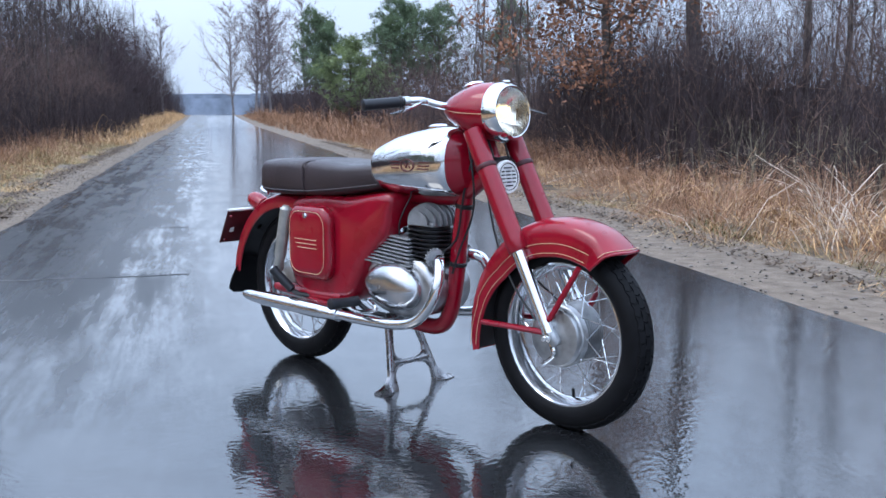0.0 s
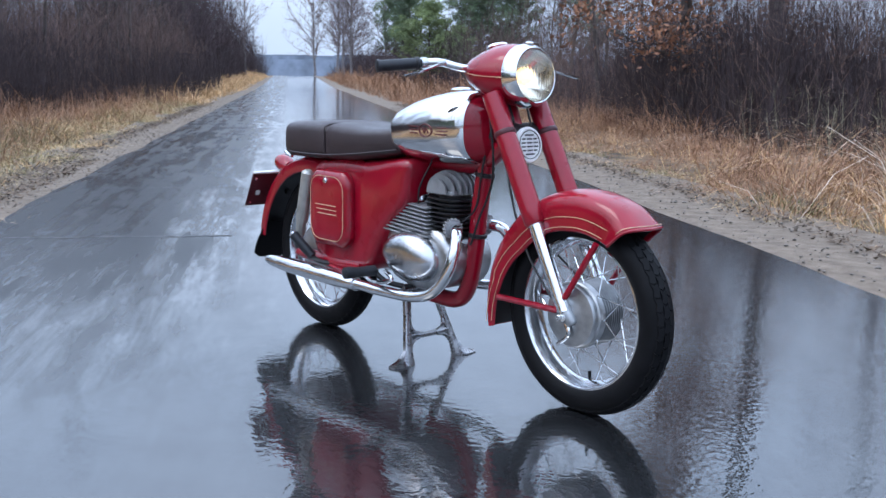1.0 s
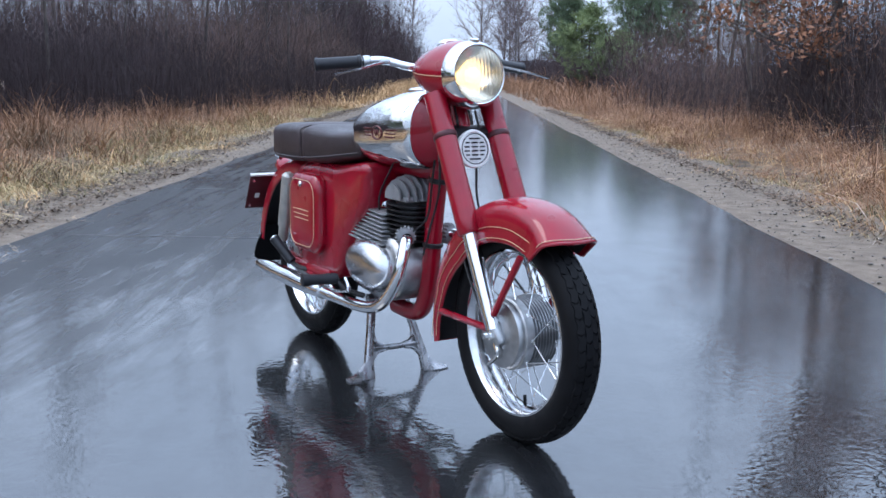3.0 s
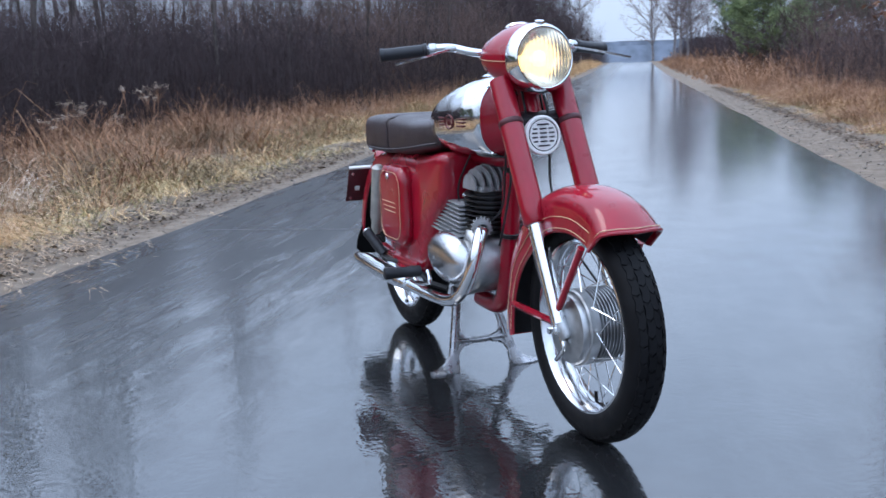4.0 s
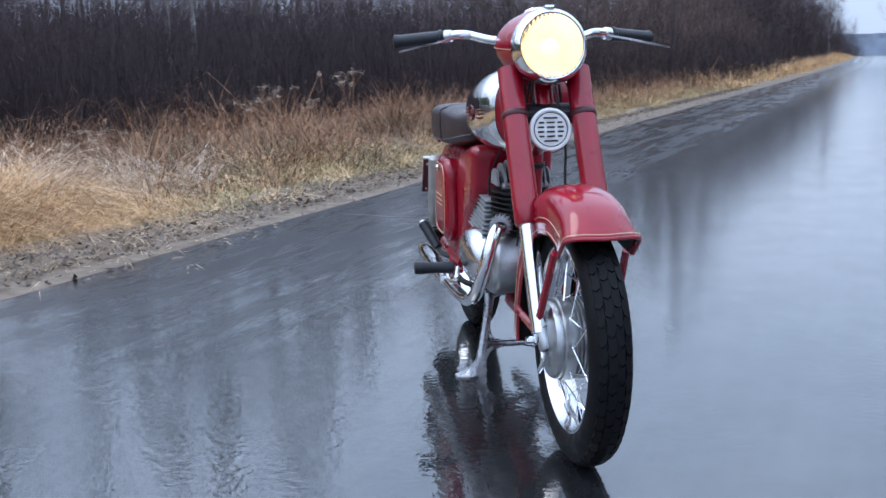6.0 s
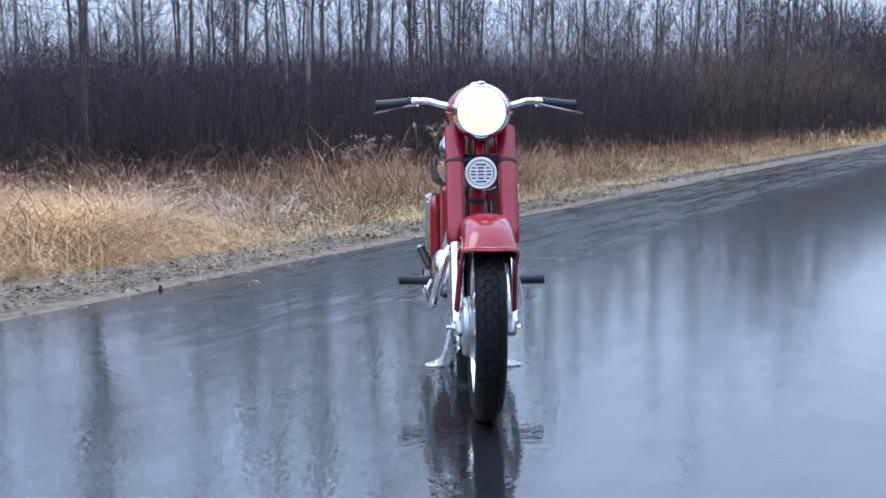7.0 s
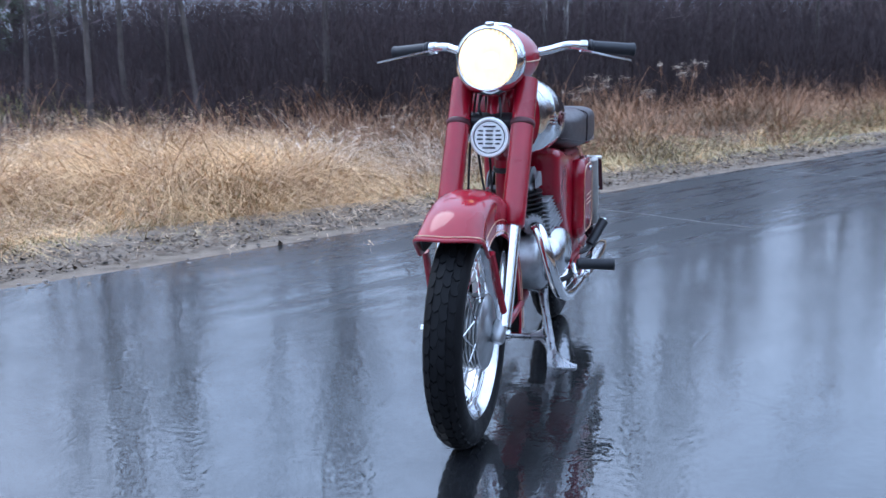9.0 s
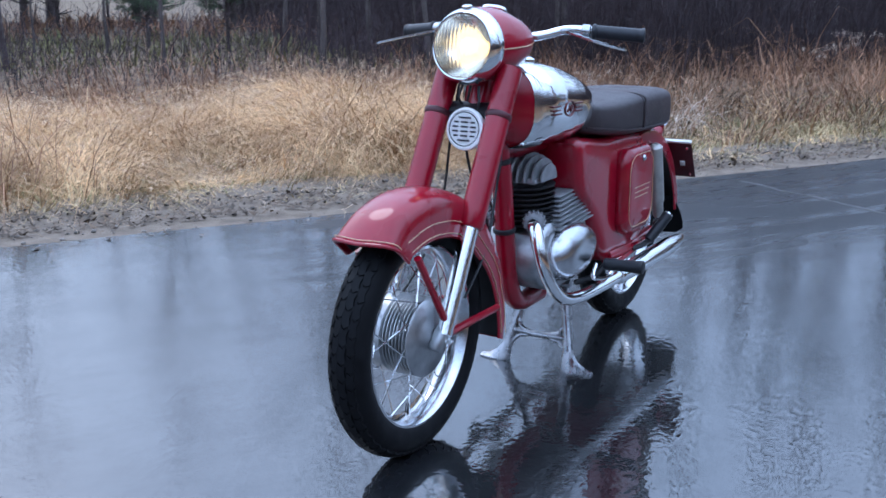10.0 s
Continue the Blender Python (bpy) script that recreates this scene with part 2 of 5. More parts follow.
PINE = material("pine_needles", (0.075, 0.12, 0.075), 0.7, 0, 0.45, 0.7, second=(0.16, 0.225, 0.115), random_hue=0.4)
FRESH = material("fresh_needles", (0.12, 0.17, 0.07), 0.7, 0, 0.4, 0.8, second=(0.24, 0.3, 0.12), random_hue=0.35)
OAKLEAF = material("brown_oak_leaves", (0.19, 0.075, 0.04), 0.7, 0, 0.4, 3, second=(0.33, 0.155, 0.085), random_hue=0.4)
# blue-grey stands in for the haze before the horizon woods
HAZED_WOOD = material("far_wood", (0.15, 0.18, 0.23), 0.9, 0, 0.3, 0.15)


# ---- mesh helpers ----
def part(name, bm, mat, parent=None, label="", smooth=True):
    """One bmesh as one mesh object, under a thing or a part."""
    me = bpy.data.meshes.new(name)
    bmesh.ops.recalc_face_normals(bm, faces=bm.faces[:])
    bm.to_mesh(me)
    bm.free()
    if smooth:
        me.shade_smooth()
        me.set_sharp_from_angle(angle=radians(38))
    me.materials.append(mat)
    ob = new(name, me)
    ob.parent = parent
    if label:
        tagged(ob, label)
    return ob


def spline(pts, per=6):
    """Catmull-Rom through the points."""
    p = [Vector(q) for q in pts]
    p = [p[0] * 2 - p[1]] + p + [p[-1] * 2 - p[-2]]
    out = []
    for i in range(1, len(p) - 2):
        for k in range(per):
            t = k / per
            a, b, c, d = p[i - 1], p[i], p[i + 1], p[i + 2]
            out.append(0.5 * (2 * b + (c - a) * t + (2 * a - 5 * b + 4 * c - d) * t * t + (3 * b - a - 3 * c + d) * t ** 3))
    return out + [p[-2]]


def add_loft(bm, rings, closed=True, caps=True):
    """Quads between rings of equal length."""
    vs = [[bm.verts.new(q) for q in r] for r in rings]
    n = len(rings[0])
    for a, b in zip(vs, vs[1:]):
        for j in range(n if closed else n - 1):
            k = (j + 1) % n
            bm.faces.new((a[j], a[k], b[k], b[j]))
    if caps and closed:
        bm.faces.new(vs[0][::-1])
        bm.faces.new(vs[-1])
    return bm


def add_tube(bm, pts, radius, sides=12, per=6, caps=True):
    """A round tube along a smooth line; radius one number or one per point."""
    line = spline(pts, per) if per > 1 else [Vector(q) for q in pts]
    rad = [radius] * len(line) if not isinstance(radius, (list, tuple)) else list(np.interp(np.linspace(0, len(radius) - 1, len(line)), range(len(radius)), radius))
    up = Vector((0, 0, 1))
    rings = []
    for i, q in enumerate(line):
        d = (line[min(i + 1, len(line) - 1)] - line[max(i - 1, 0)]).normalized()
        a = d.cross(up)
        if a.length < 1e-3:
            a = d.cross(Vector((1, 0, 0)))
        a.normalize()
        b = d.cross(a).normalized()
        if rings and a.dot(pa) < 0:
            a, b = -a, -b
        pa = a
        rings.append([q + (a * math.cos(t) + b * math.sin(t)) * rad[i] for t in (2 * math.pi * k / sides for k in range(sides))])
    return add_loft(bm, rings, True, caps)


def tube(pts, radius, sides=12, per=6):
    return add_tube(bmesh.new(), pts, radius, sides, per)


def add_lathe(bm, profile, centre, segs=48, closed=False):
    """Turns (radius, offset) pairs round the y axis through the centre."""
    c = Vector(centre)
    rings = []
    for k in range(segs):
        a = 2 * math.pi * k / segs
        rings.append([c + Vector((math.sin(a) * r, o, math.cos(a) * r)) for r, o in profile])
    vs = [[bm.verts.new(q) for q in r] for r in rings]
    n = len(profile)
    for i in range(segs):
        a, b = vs[i], vs[(i + 1) % segs]
        for j in range(n if closed else n - 1):
            k = (j + 1) % n
            bm.faces.new((a[j], a[k], b[k], b[j]))
    bmesh.ops.remove_doubles(bm, verts=bm.verts[:], dist=1e-5)
    return bm


def turned(profile, at, axis, segs=28):
    """A turned body: (radius, distance along axis) pairs from a point along an axis."""
    d = Vector(axis).normalized()
    a = d.orthogonal().normalized()
    b = d.cross(a)
    bm = bmesh.new()
    rings = [[Vector(at) + d * o + (a * math.cos(t) + b * math.sin(t)) * max(r, 1e-4) for t in (2 * math.pi * k / segs for k in range(segs))] for r, o in profile]
    return add_loft(bm, rings)


def add_box(bm, m, size, bevel=0.0):
    r = bmesh.ops.create_cube(bm, size=1.0, matrix=m @ Matrix.Diagonal((*size, 1)))
    if bevel:
        es = list({e for v in r["verts"] for e in v.link_edges})
        bmesh.ops.bevel(bm, geom=es, offset=bevel, segments=2, affect="EDGES", profile=0.5)
    return bm


def slab(outline, y0, y1, inset=0.012):
    """An outline in x and z, pulled through from y0 to y1, with rounded rims on both sides."""
    c = Vector((sum(p[0] for p in outline) / len(outline), sum(p[1] for p in outline) / len(outline)))
    dense = [Vector((q.x, q.y)) for q in spline([(x, z, 0) for x, z in list(outline) + [outline[0]]], 4)][:-1]
    bm = bmesh.new()
    rings = []
    s = 1 if y1 > y0 else -1
    for y, k in ((y0, 2.2), (y0 + s * inset * 0.15, 1.0), (y0 + s * inset * 0.5, 0.35), (y0 + s * inset, 0), (y1 - s * inset, 0), (y1 - s * inset * 0.5, 0.35), (y1 - s * inset * 0.15, 1.0), (y1, 2.2)):
        ring = []
        for q in dense:
            d = c - q
            ring.append(Vector((q.x, y, q.y)) + Vector((d.x, 0, d.y)).normalized() * inset * k)
        rings.append(ring)
    return add_loft(bm, rings)


def rounded_rect(x0, z0, x1, z1, r, n=5):
    out = []
    for cx, cz, a0 in ((x1 - r, z1 - r, 0), (x0 + r, z1 - r, 90), (x0 + r, z0 + r, 180), (x1 - r, z0 + r, 270)):
        for k in range(n):
            a = radians(a0 + 90 * k / (n - 1))
            out.append((cx + r * math.cos(a), cz + r * math.sin(a)))
    return out


# ---- the motorcycle: nose towards +x, wheels on z = 0 ----
FRONT, REAR, TYRE_R = Vector((0.578, 0, 0.287)), Vector((-0.712, 0, 0.287)), 0.287
bike = tagged(new("motorcycle"), "red vintage motorcycle with chrome tank sides on its centre stand", "motorcycle")


def tyre_mesh():
    bm = bmesh.new()
    prof = []
    for a in range(-140, 141, 14):
        t = radians(a)
        prof.append((TYRE_R - 0.046 + 0.043 * math.cos(t), 0.0455 * math.sin(t)))
    return add_lathe(bm, prof, (0, 0, 0), 72, closed=True)


def tread_mesh():
    """Zigzag ribs cut into blocks."""
    bm = bmesh.new()
    count = 46
    pitch = 2 * math.pi / count
    for k in range(count):
        for row, (y0, y1) in enumerate(((-0.034, -0.0205), (-0.0185, -0.0015), (0.0015, 0.0185), (0.0205, 0.034))):
            a0 = (k + (0.5 if row % 2 else 0.0)) * pitch
            sg = 1 if row < 2 else -1
            ring = []
            for f, y, z in ((0.04, y0, 0), (0.22, (y0 + y1) / 2, 0), (0.04, y1, 0.0), (0.5, y1, 0.0028), (0.94, y1, 0), (1.1, (y0 + y1) / 2, 0), (0.94, y0, 0), (0.5, y0, 0.0028)):
                a = a0 + f * pitch
                yv = y + sg * z
                t = math.asin(max(-0.95, min(0.95, yv / 0.0455)))
                ring.append((a, yv, TYRE_R - 0.046 + 0.043 * math.cos(t)))
            low = [Vector((math.sin(a) * (r - 0.003), y, math.cos(a) * (r - 0.003))) for a, y, r in ring]
            top = [Vector((math.sin(a) * (r + 0.004), y * 1.02, math.cos(a) * (r + 0.004))) for a, y, r in ring]
            add_loft(bm, [low, top])
    return bm


def spoke_mesh(length):
    return tube([(0, 0, 0), (0, 0, length)], 0.0016, 5, 1)


def wheel(name, at):
    """Hub with brake plate; tyre, rim and each spoke are its pieces."""
    bm = bmesh.new()
    prof = [(0.012, -0.062), (0.06, -0.062), (0.088, -0.055), (0.094, -0.05), (0.094, -0.028)]
    y = -0.024
    while y < 0.04:
        prof += [(0.086, y), (0.086, y + 0.003), (0.093, y + 0.0045), (0.093, y + 0.0065)]
        y += 0.009
    prof += [(0.088, 0.05), (0.05, 0.056), (0.03, 0.062), (0.012, 0.064)]
    add_lathe(bm, prof, (0, 0, 0), 48)
    hub = part(name, bm, ALU, bike, "spoked wheel with finned aluminium drum hub")
    hub.location = at
    part("tyre", tyre_mesh(), RUBBER, hub, "black rubber tyre")
    tagged(part("tread", tread_mesh(), RUBBER, hub, "blocky zigzag tyre tread"), kind="stuff")
    bm = bmesh.new()
    add_lathe(bm, [(0.214, -0.036), (0.209, -0.037), (0.204, -0.032), (0.2, -0.022), (0.192, -0.012), (0.190, 0), (0.192, 0.012), (0.2, 0.022), (0.204, 0.032), (0.209, 0.037), (0.214, 0.036), (0.206, 0.02), (0.2, 0), (0.206, -0.02)], (0, 0, 0), 64, closed=True)
    part("rim", bm, RIM, hub, "bright chromed steel rim")
    data = None
    for k in range(36):
        side = 1 if k % 2 else -1
        a = 2 * math.pi * k / 36
        b = a + (0.62 if (k // 2) % 2 else -0.62)
        p = Vector((math.sin(b) * 0.09, side * 0.04, math.cos(b) * 0.09))
        q = Vector((math.sin(a) * 0.196, side * 0.006, math.cos(a) * 0.196))
        if data is None:
            first = part("spoke", spoke_mesh((q - p).length), CHROME, hub)
            data, ob = first.data, first
        else:
            ob = new("spoke", data)
            ob.parent = hub
        ob.matrix_local = Matrix.Translation(p) @ (q - p).to_track_quat("Z", "Y").to_matrix().to_4x4()
    return hub


front_wheel = wheel("front_wheel", FRONT)
rear_wheel = wheel("rear_wheel", REAR)
# brake plate with its lever on the right of the front hub, valve
part("brake_plate", turned([(0.0, 0.0), (0.06, 0.0), (0.085, -0.004), (0.09, -0.012), (0.09, -0.02)], (0, -0.074, 0), (0, -1, 0)), ALU, front_wheel, "grey cast brake plate")
part("brake_lever", tube([(0.0, -0.082, -0.02), (0.01, -0.084, -0.05), (-0.03, -0.084, -0.085)], [0.008, 0.006, 0.005], 8), CHROME, front_wheel)
part("axle_nut", turned([(0.013, 0), (0.013, 0.012), (0.008, 0.013), (0.008, 0.03)], (0, -0.09, 0), (0, -1, 0), 6), CHROME, front_wheel)
part("axle_nut", turned([(0.013, 0), (0.013, 0.014), (0.008, 0.015), (0.008, 0.03)], (0, 0.075, 0), (0, 1, 0), 6), CHROME, front_wheel)
part("valve", tube([(0.02, 0, -0.19), (0.018, 0, -0.165)], 0.005, 6, 1), RUBBER, front_wheel)


def fender(centre, radius, a0, a1, half, skirts, lip=0.0, steps=40):
    """A deep domed mudguard round a wheel: skirts gives the rim's distance from the axle along the arc."""
    rings = []
    for i in range(steps + 1):
        u = i / steps
        a = a0 + (a1 - a0) * u
        radius_u = radius * (1 - 0.035 * max(0, 1 - u / 0.1))
        inner = np.interp(u, [q[0] for q in skirts], [q[1] for q in skirts])
        outer_ring, inner_ring = [], []
        for j in range(17):
            v = j / 8 - 1
            w = abs(v)
            t = w * math.pi / 2
            drop = (1 - math.cos(t) ** 0.7) if w < 1 else 1.0
            r = radius_u - (radius_u - inner) * (0.28 * min(1, w / 0.62) ** 2.2 + 0.72 * max(0, (w - 0.62) / 0.38))
            yy = half * min(1, math.sin(min(1, w / 0.72) * math.pi / 2)) * (1 if v > 0 else -1) * (1 + (0.1 * max(0, 1 - u / 0.13) ** 2 if lip else 0))
            da = lip * (1 - u) ** 6 * w ** 1.5
            for ring, thick in ((outer_ring, 0), (inner_ring, 0.004)):
                aa = a + da
                ring.append(Vector(centre) + Vector((math.cos(aa) * (r - thick), yy * (1 - thick / half), math.sin(aa) * (r - thick))))
        rings.append(outer_ring + inner_ring[::-1])
    return add_loft(bmesh.new(), rings)


SK = [(0, 0.25), (0.1, 0.242), (0.3, 0.237), (0.62, 0.245), (0.85, 0.285), (1, 0.315)]
front_fender = part("front_fender", fender(FRONT, 0.346, radians(51), radians(196), 0.074, SK, radians(7)), RED, bike, "deep domed red front mudguard with gold lines")
# second shell just inside the mudguard, all black
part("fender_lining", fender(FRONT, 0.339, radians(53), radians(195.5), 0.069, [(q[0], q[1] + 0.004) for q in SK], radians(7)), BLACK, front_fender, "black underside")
for s in (-1, 1):
    for off, yy in ((0.008, 0.0752), (0.036, 0.0752)):
        line = []
        for i in range(30):
            u = 0.04 + 0.94 * i / 29
            a = radians(51 + 145 * u)
            r = np.interp(u, [q[0] for q in SK], [q[1] for q in SK]) + off * (1.0 if u < 0.8 else 0.8)
            a += radians(7) * (1 - u) ** 6
            line.append(FRONT + Vector((math.cos(a) * r, s * yy, math.sin(a) * r)))
        part("pinstripe", tube(line, 0.0011, 5, 1), GOLD, front_fender)
    part("fender_stay", tube([(0.672, s * 0.079, 0.5), (0.575, s * 0.088, 0.34)], 0.009, 8, 1), RED, front_fender)
    part("fender_stay", tube([(0.3, s * 0.078, 0.292), (0.43, s * 0.086, 0.297), (0.56, s * 0.092, 0.3)], 0.0095, 8), RED, front_fender)
lipline = []
for j in range(25):
    v = j / 12 - 1
    w = abs(v)
    r = 0.334 - (0.334 - 0.25) * (0.28 * min(1, w / 0.62) ** 2.2 + 0.72 * max(0, (w - 0.62) / 0.38))
    yy = 0.0815 * math.sin(min(1, w / 0.72) * math.pi / 2) * (1 if v > 0 else -1)
    a = radians(51) + radians(7) * w ** 1.5
    lipline.append(FRONT + Vector((math.cos(a) * r, yy, math.sin(a) * r)))
part("front_lip", tube(lipline, 0.0045, 8, 1), RED, front_fender)
part("pinstripe", tube([q + Vector((-0.004, 0, 0.0085)) for q in lipline[3:-3]], 0.0012, 5, 1), GOLD, front_fender)

# ---- fork, headlamp shell and bars ----
FD = Vector((0.274, 0, -0.493)).normalized()
for s in (-1, 1):
    top, low = Vector((0.262, s * 0.085, 0.88)), Vector((0.452, s * 0.085, 0.527))
    end = Vector((0.57, s * 0.085, 0.3))
    leg = part("fork_leg", turned([(0.03, 0), (0.03, 0.1), (0.031, 0.36), (0.0305, 0.395), (0.026, 0.402)], top, low - top), RED, bike, "red fork leg with chromed slider")
    part("fork_slider", turned([(0.021, 0), (0.021, 0.22), (0.0195, 0.25), (0.0195, 0.268), (0.012, 0.27)], low + (low - top).normalized() * -0.01, end - low), CHROME, leg, "chromed slider tube")
    part("fork_clamp", turned([(0.031, 0), (0.0325, 0.002), (0.0325, 0.013), (0.031, 0.015)], top + (low - top).normalized() * 0.115, low - top), PLATE_RED, leg, "dark clamp ring")
    part("axle_lug", turned([(0.016, 0), (0.018, 0.01), (0.018, 0.05), (0.014, 0.056)], end + Vector((-0.004, -s * 0.004, 0.012)), (0.028, s * -0.006, -0.045)), ALU, leg)
part("lower_yoke", add_box(bmesh.new(), pose(0.29, 0, 0.775, 0, 28, 0), (0.05, 0.17, 0.04), 0.012), BLACK, bike)
part("steering_head", tube([(0.235, 0, 0.86), (0.285, 0, 0.75)], 0.026, 14, 1), RED, bike)

rings = []
for x, zc, hw, top, bot in ((0.312, 0.934, 0.088, 1.02, 0.848), (0.29, 0.935, 0.094, 1.024, 0.846), (0.26, 0.937, 0.103, 1.027, 0.848), (0.225, 0.94, 0.109, 1.024, 0.853), (0.19, 0.943, 0.108, 1.013, 0.865), (0.155, 0.945, 0.096, 0.999, 0.885), (0.125, 0.947, 0.074, 0.984, 0.905), (0.1, 0.948, 0.045, 0.97, 0.922), (0.088, 0.948, 0.018, 0.958, 0.938)):
    ring = []
    for k in range(32):
        a = 2 * math.pi * k / 32
        c, sn = math.cos(a), math.sin(a)
        h = (top - zc) if sn > 0 else (zc - bot)
        ring.append(Vector((x, hw * c, zc + h * sn)))
    rings.append(ring)
nacelle = add_loft(bmesh.new(), rings)
bmesh.ops.delete(nacelle, geom=[f for f in nacelle.faces if len(f.verts) > 4 and f.calc_center_median().x > 0.3], context="FACES")
shell = part("headlamp_shell", nacelle, RED, bike, "red egg-shaped headlamp nacelle over the fork")
for s in (-1, 1):
    part("pinstripe", tube([(0.305, s * 0.0905, 0.93), (0.26, s * 0.1045, 0.932), (0.215, s * 0.1095, 0.935), (0.175, s * 0.1045, 0.94)], 0.0013, 5), GOLD, shell)
HL = Vector((0.99, 0, 0.1)).normalized()
rim_at = Vector((0.312, 0, 0.934))
ring_bm = turned([(0.0895, -0.012), (0.092, -0.006), (0.092, 0.006), (0.089, 0.022), (0.083, 0.034), (0.0785, 0.04), (0.0765, 0.039), (0.0755, 0.034)], rim_at, HL, 48)
bmesh.ops.delete(ring_bm, geom=[f for f in ring_bm.faces if len(f.verts) > 4], context="FACES")
lamp = part("headlamp_rim", ring_bm, CHROME, bike, "chromed headlamp ring with a clip on top")
glass = turned([(0.076, 0.034), (0.074, 0.04), (0.063, 0.048), (0.047, 0.054), (0.027, 0.058), (0.01, 0.0595), (0.0, 0.06)], rim_at, HL, 48)
bmesh.ops.delete(glass, geom=[f for f in glass.faces if len(f.verts) > 4], context="FACES")
lens = part("headlamp_lens", glass, LENS, lamp, "fluted clear headlamp glass glowing warm white")
lens.visible_shadow = False
bowl = turned([(r, r * r / 0.0888 - 0.026) for r in (0.0755, 0.068, 0.06, 0.051, 0.042, 0.033, 0.024, 0.015, 0.007, 0.001)], rim_at, HL, 48)
bmesh.ops.delete(bowl, geom=[f for f in bowl.faces if len(f.verts) > 4 and (f.calc_center_median() - rim_at).dot(HL) > 0.03], context="FACES")
part("reflector", bowl, SILVER, lamp, "silvered reflector bowl")
part("bulb", turned([(0.006, -0.026), (0.012, -0.018), (0.019, -0.01), (0.021, 0.0), (0.017, 0.009), (0.009, 0.015), (0.001, 0.017)], rim_at, HL, 20), BULB, lamp, "lit warm yellow bulb")
part("rim_clip", turned([(0.011, 0), (0.013, 0.003), (0.013, 0.011), (0.009, 0.014)], (0.322, 0, 1.018), (0.1, 0, 1), 16), CHROME, lamp)
part("speedometer", turned([(0.03, 0), (0.033, 0.006), (0.03, 0.012), (0.012, 0.014)], (0.19, 0, 1.012), (-0.3, 0, 1), 24), CHROME, shell)

for s in (-1, 1):
    bar = part("handlebar", tube([(0.16, s * 0.07, 0.95), (0.15, s * 0.12, 0.958), (0.125, s * 0.17, 0.971), (0.1, s * 0.215, 0.969), (0.07, s * 0.29, 0.962), (0.055, s * 0.335, 0.958)], 0.011), CHROME, bike, "chromed handlebar half with black grip")
    g0, g1 = Vector((0.098, s * 0.222, 0.967)), Vector((0.052, s * 0.342, 0.957))
    grip = [(0.014, 0), (0.0195, 0.004), (0.0195, 0.01), (0.016, 0.014)] + [(0.0165 + 0.0007 * (i % 2), 0.014 + 0.104 * i / 20) for i in range(21)] + [(0.0185, 0.122), (0.0185, 0.128), (0.012, 0.131)]
    part("grip", turned(grip, g0, g1 - g0, 20), GRIP, bar, "black ribbed rubber grip")
    part("grip_collar", turned([(0.013, 0), (0.0165, 0.003), (0.0165, 0.02), (0.013, 0.023)], g0 - (g1 - g0).normalized() * 0.024, g1 - g0, 16), POLISHED, bar)
    bm = bmesh.new()
    pts = spline([(0.125, s * 0.165, 0.966), (0.15, s * 0.2, 0.962), (0.176, s * 0.26, 0.949), (0.186, s * 0.31, 0.938), (0.188, s * 0.348, 0.93)], 5)
    add_loft(bm, [[q + Vector((dx, 0, dz)) for dx, dz in ((-0.008, -0.0025), (0.008, -0.0025), (0.008, 0.0025), (-0.008, 0.0025))] for q in pts])
    part("hand_lever", bm, POLISHED, bar, "polished aluminium lever")
    part("lever_perch", add_box(bmesh.new(), pose(0.128, s * 0.168, 0.968, 0, 0, 20 * s), (0.03, 0.03, 0.018), 0.005), POLISHED, bar)

horn = part("horn", turned([(0.02, -0.045), (0.047, -0.03), (0.05, -0.012), (0.052, 0), (0.0525, 0.004), (0.05, 0.009), (0.046, 0.0095), (0.044, 0.004), (0.0, 0.004)], (0.325, 0, 0.738), (1, 0, 0.12), 40), HORN, bike, "round bright nickel horn with slotted grille")
gm = pose(0.334, 0, 0.739, 0, -7, 0)
for i in range(6):
    z = -0.0275 + 0.011 * i
    w = math.sqrt(max(0, 0.034 ** 2 - z * z))
    cuts = ((-w, w),) if i in (0, 5) else ((-w, -0.0155), (-0.0115, 0.0115), (0.0155, w))
    for y0, y1 in cuts:
        part("slot", add_box(bmesh.new(), gm @ Matrix.Translation((0.001, (y0 + y1) / 2, z)), (0.003, abs(y1 - y0) * 0.86, 0.0044), 0.001), BLACK, horn)
# thin black ring painted in for the shade of the groove round the grille
groove = [gm @ Vector((0.0015, 0.041 * math.cos(a), 0.041 * math.sin(a))) for a in (2 * math.pi * k / 40 for k in range(41))]
part("grille_ring", tube(groove, 0.0013, 6, 1), BLACK, horn)
part("horn_bracket", tube([(0.29, 0, 0.79), (0.285, 0, 0.745)], 0.012, 8, 1), BLACK, horn)
for i, pts in enumerate((((0.27, -0.05, 0.85), (0.3, -0.06, 0.7), (0.34, -0.06, 0.55), (0.42, -0.07, 0.42), (0.52, -0.085, 0.33)),
                         ((0.24, -0.03, 0.85), (0.19, -0.035, 0.73), (0.165, -0.034, 0.63), (0.14, -0.034, 0.53), (0.07, -0.05, 0.47)),
                         ((0.3, 0.02, 0.84), (0.31, 0.025, 0.79), (0.305, 0.01, 0.755)),
                         ((0.2, -0.05, 0.88), (0.235, -0.055, 0.74), (0.225, -0.045, 0.62), (0.16, -0.036, 0.5), (0.13, -0.04, 0.42)),
                         ((0.2, 0.05, 0.88), (0.245, 0.06, 0.72), (0.27, 0.055, 0.58), (0.35, 0.07, 0.45), (0.47, 0.082, 0.36)),
                         ((0.27, -0.03, 0.86), (0.3, -0.035, 0.81), (0.28, -0.02, 0.78)))):
    part("cable", tube(pts, 0.0035, 6), BLACK, bike, "black control cable")

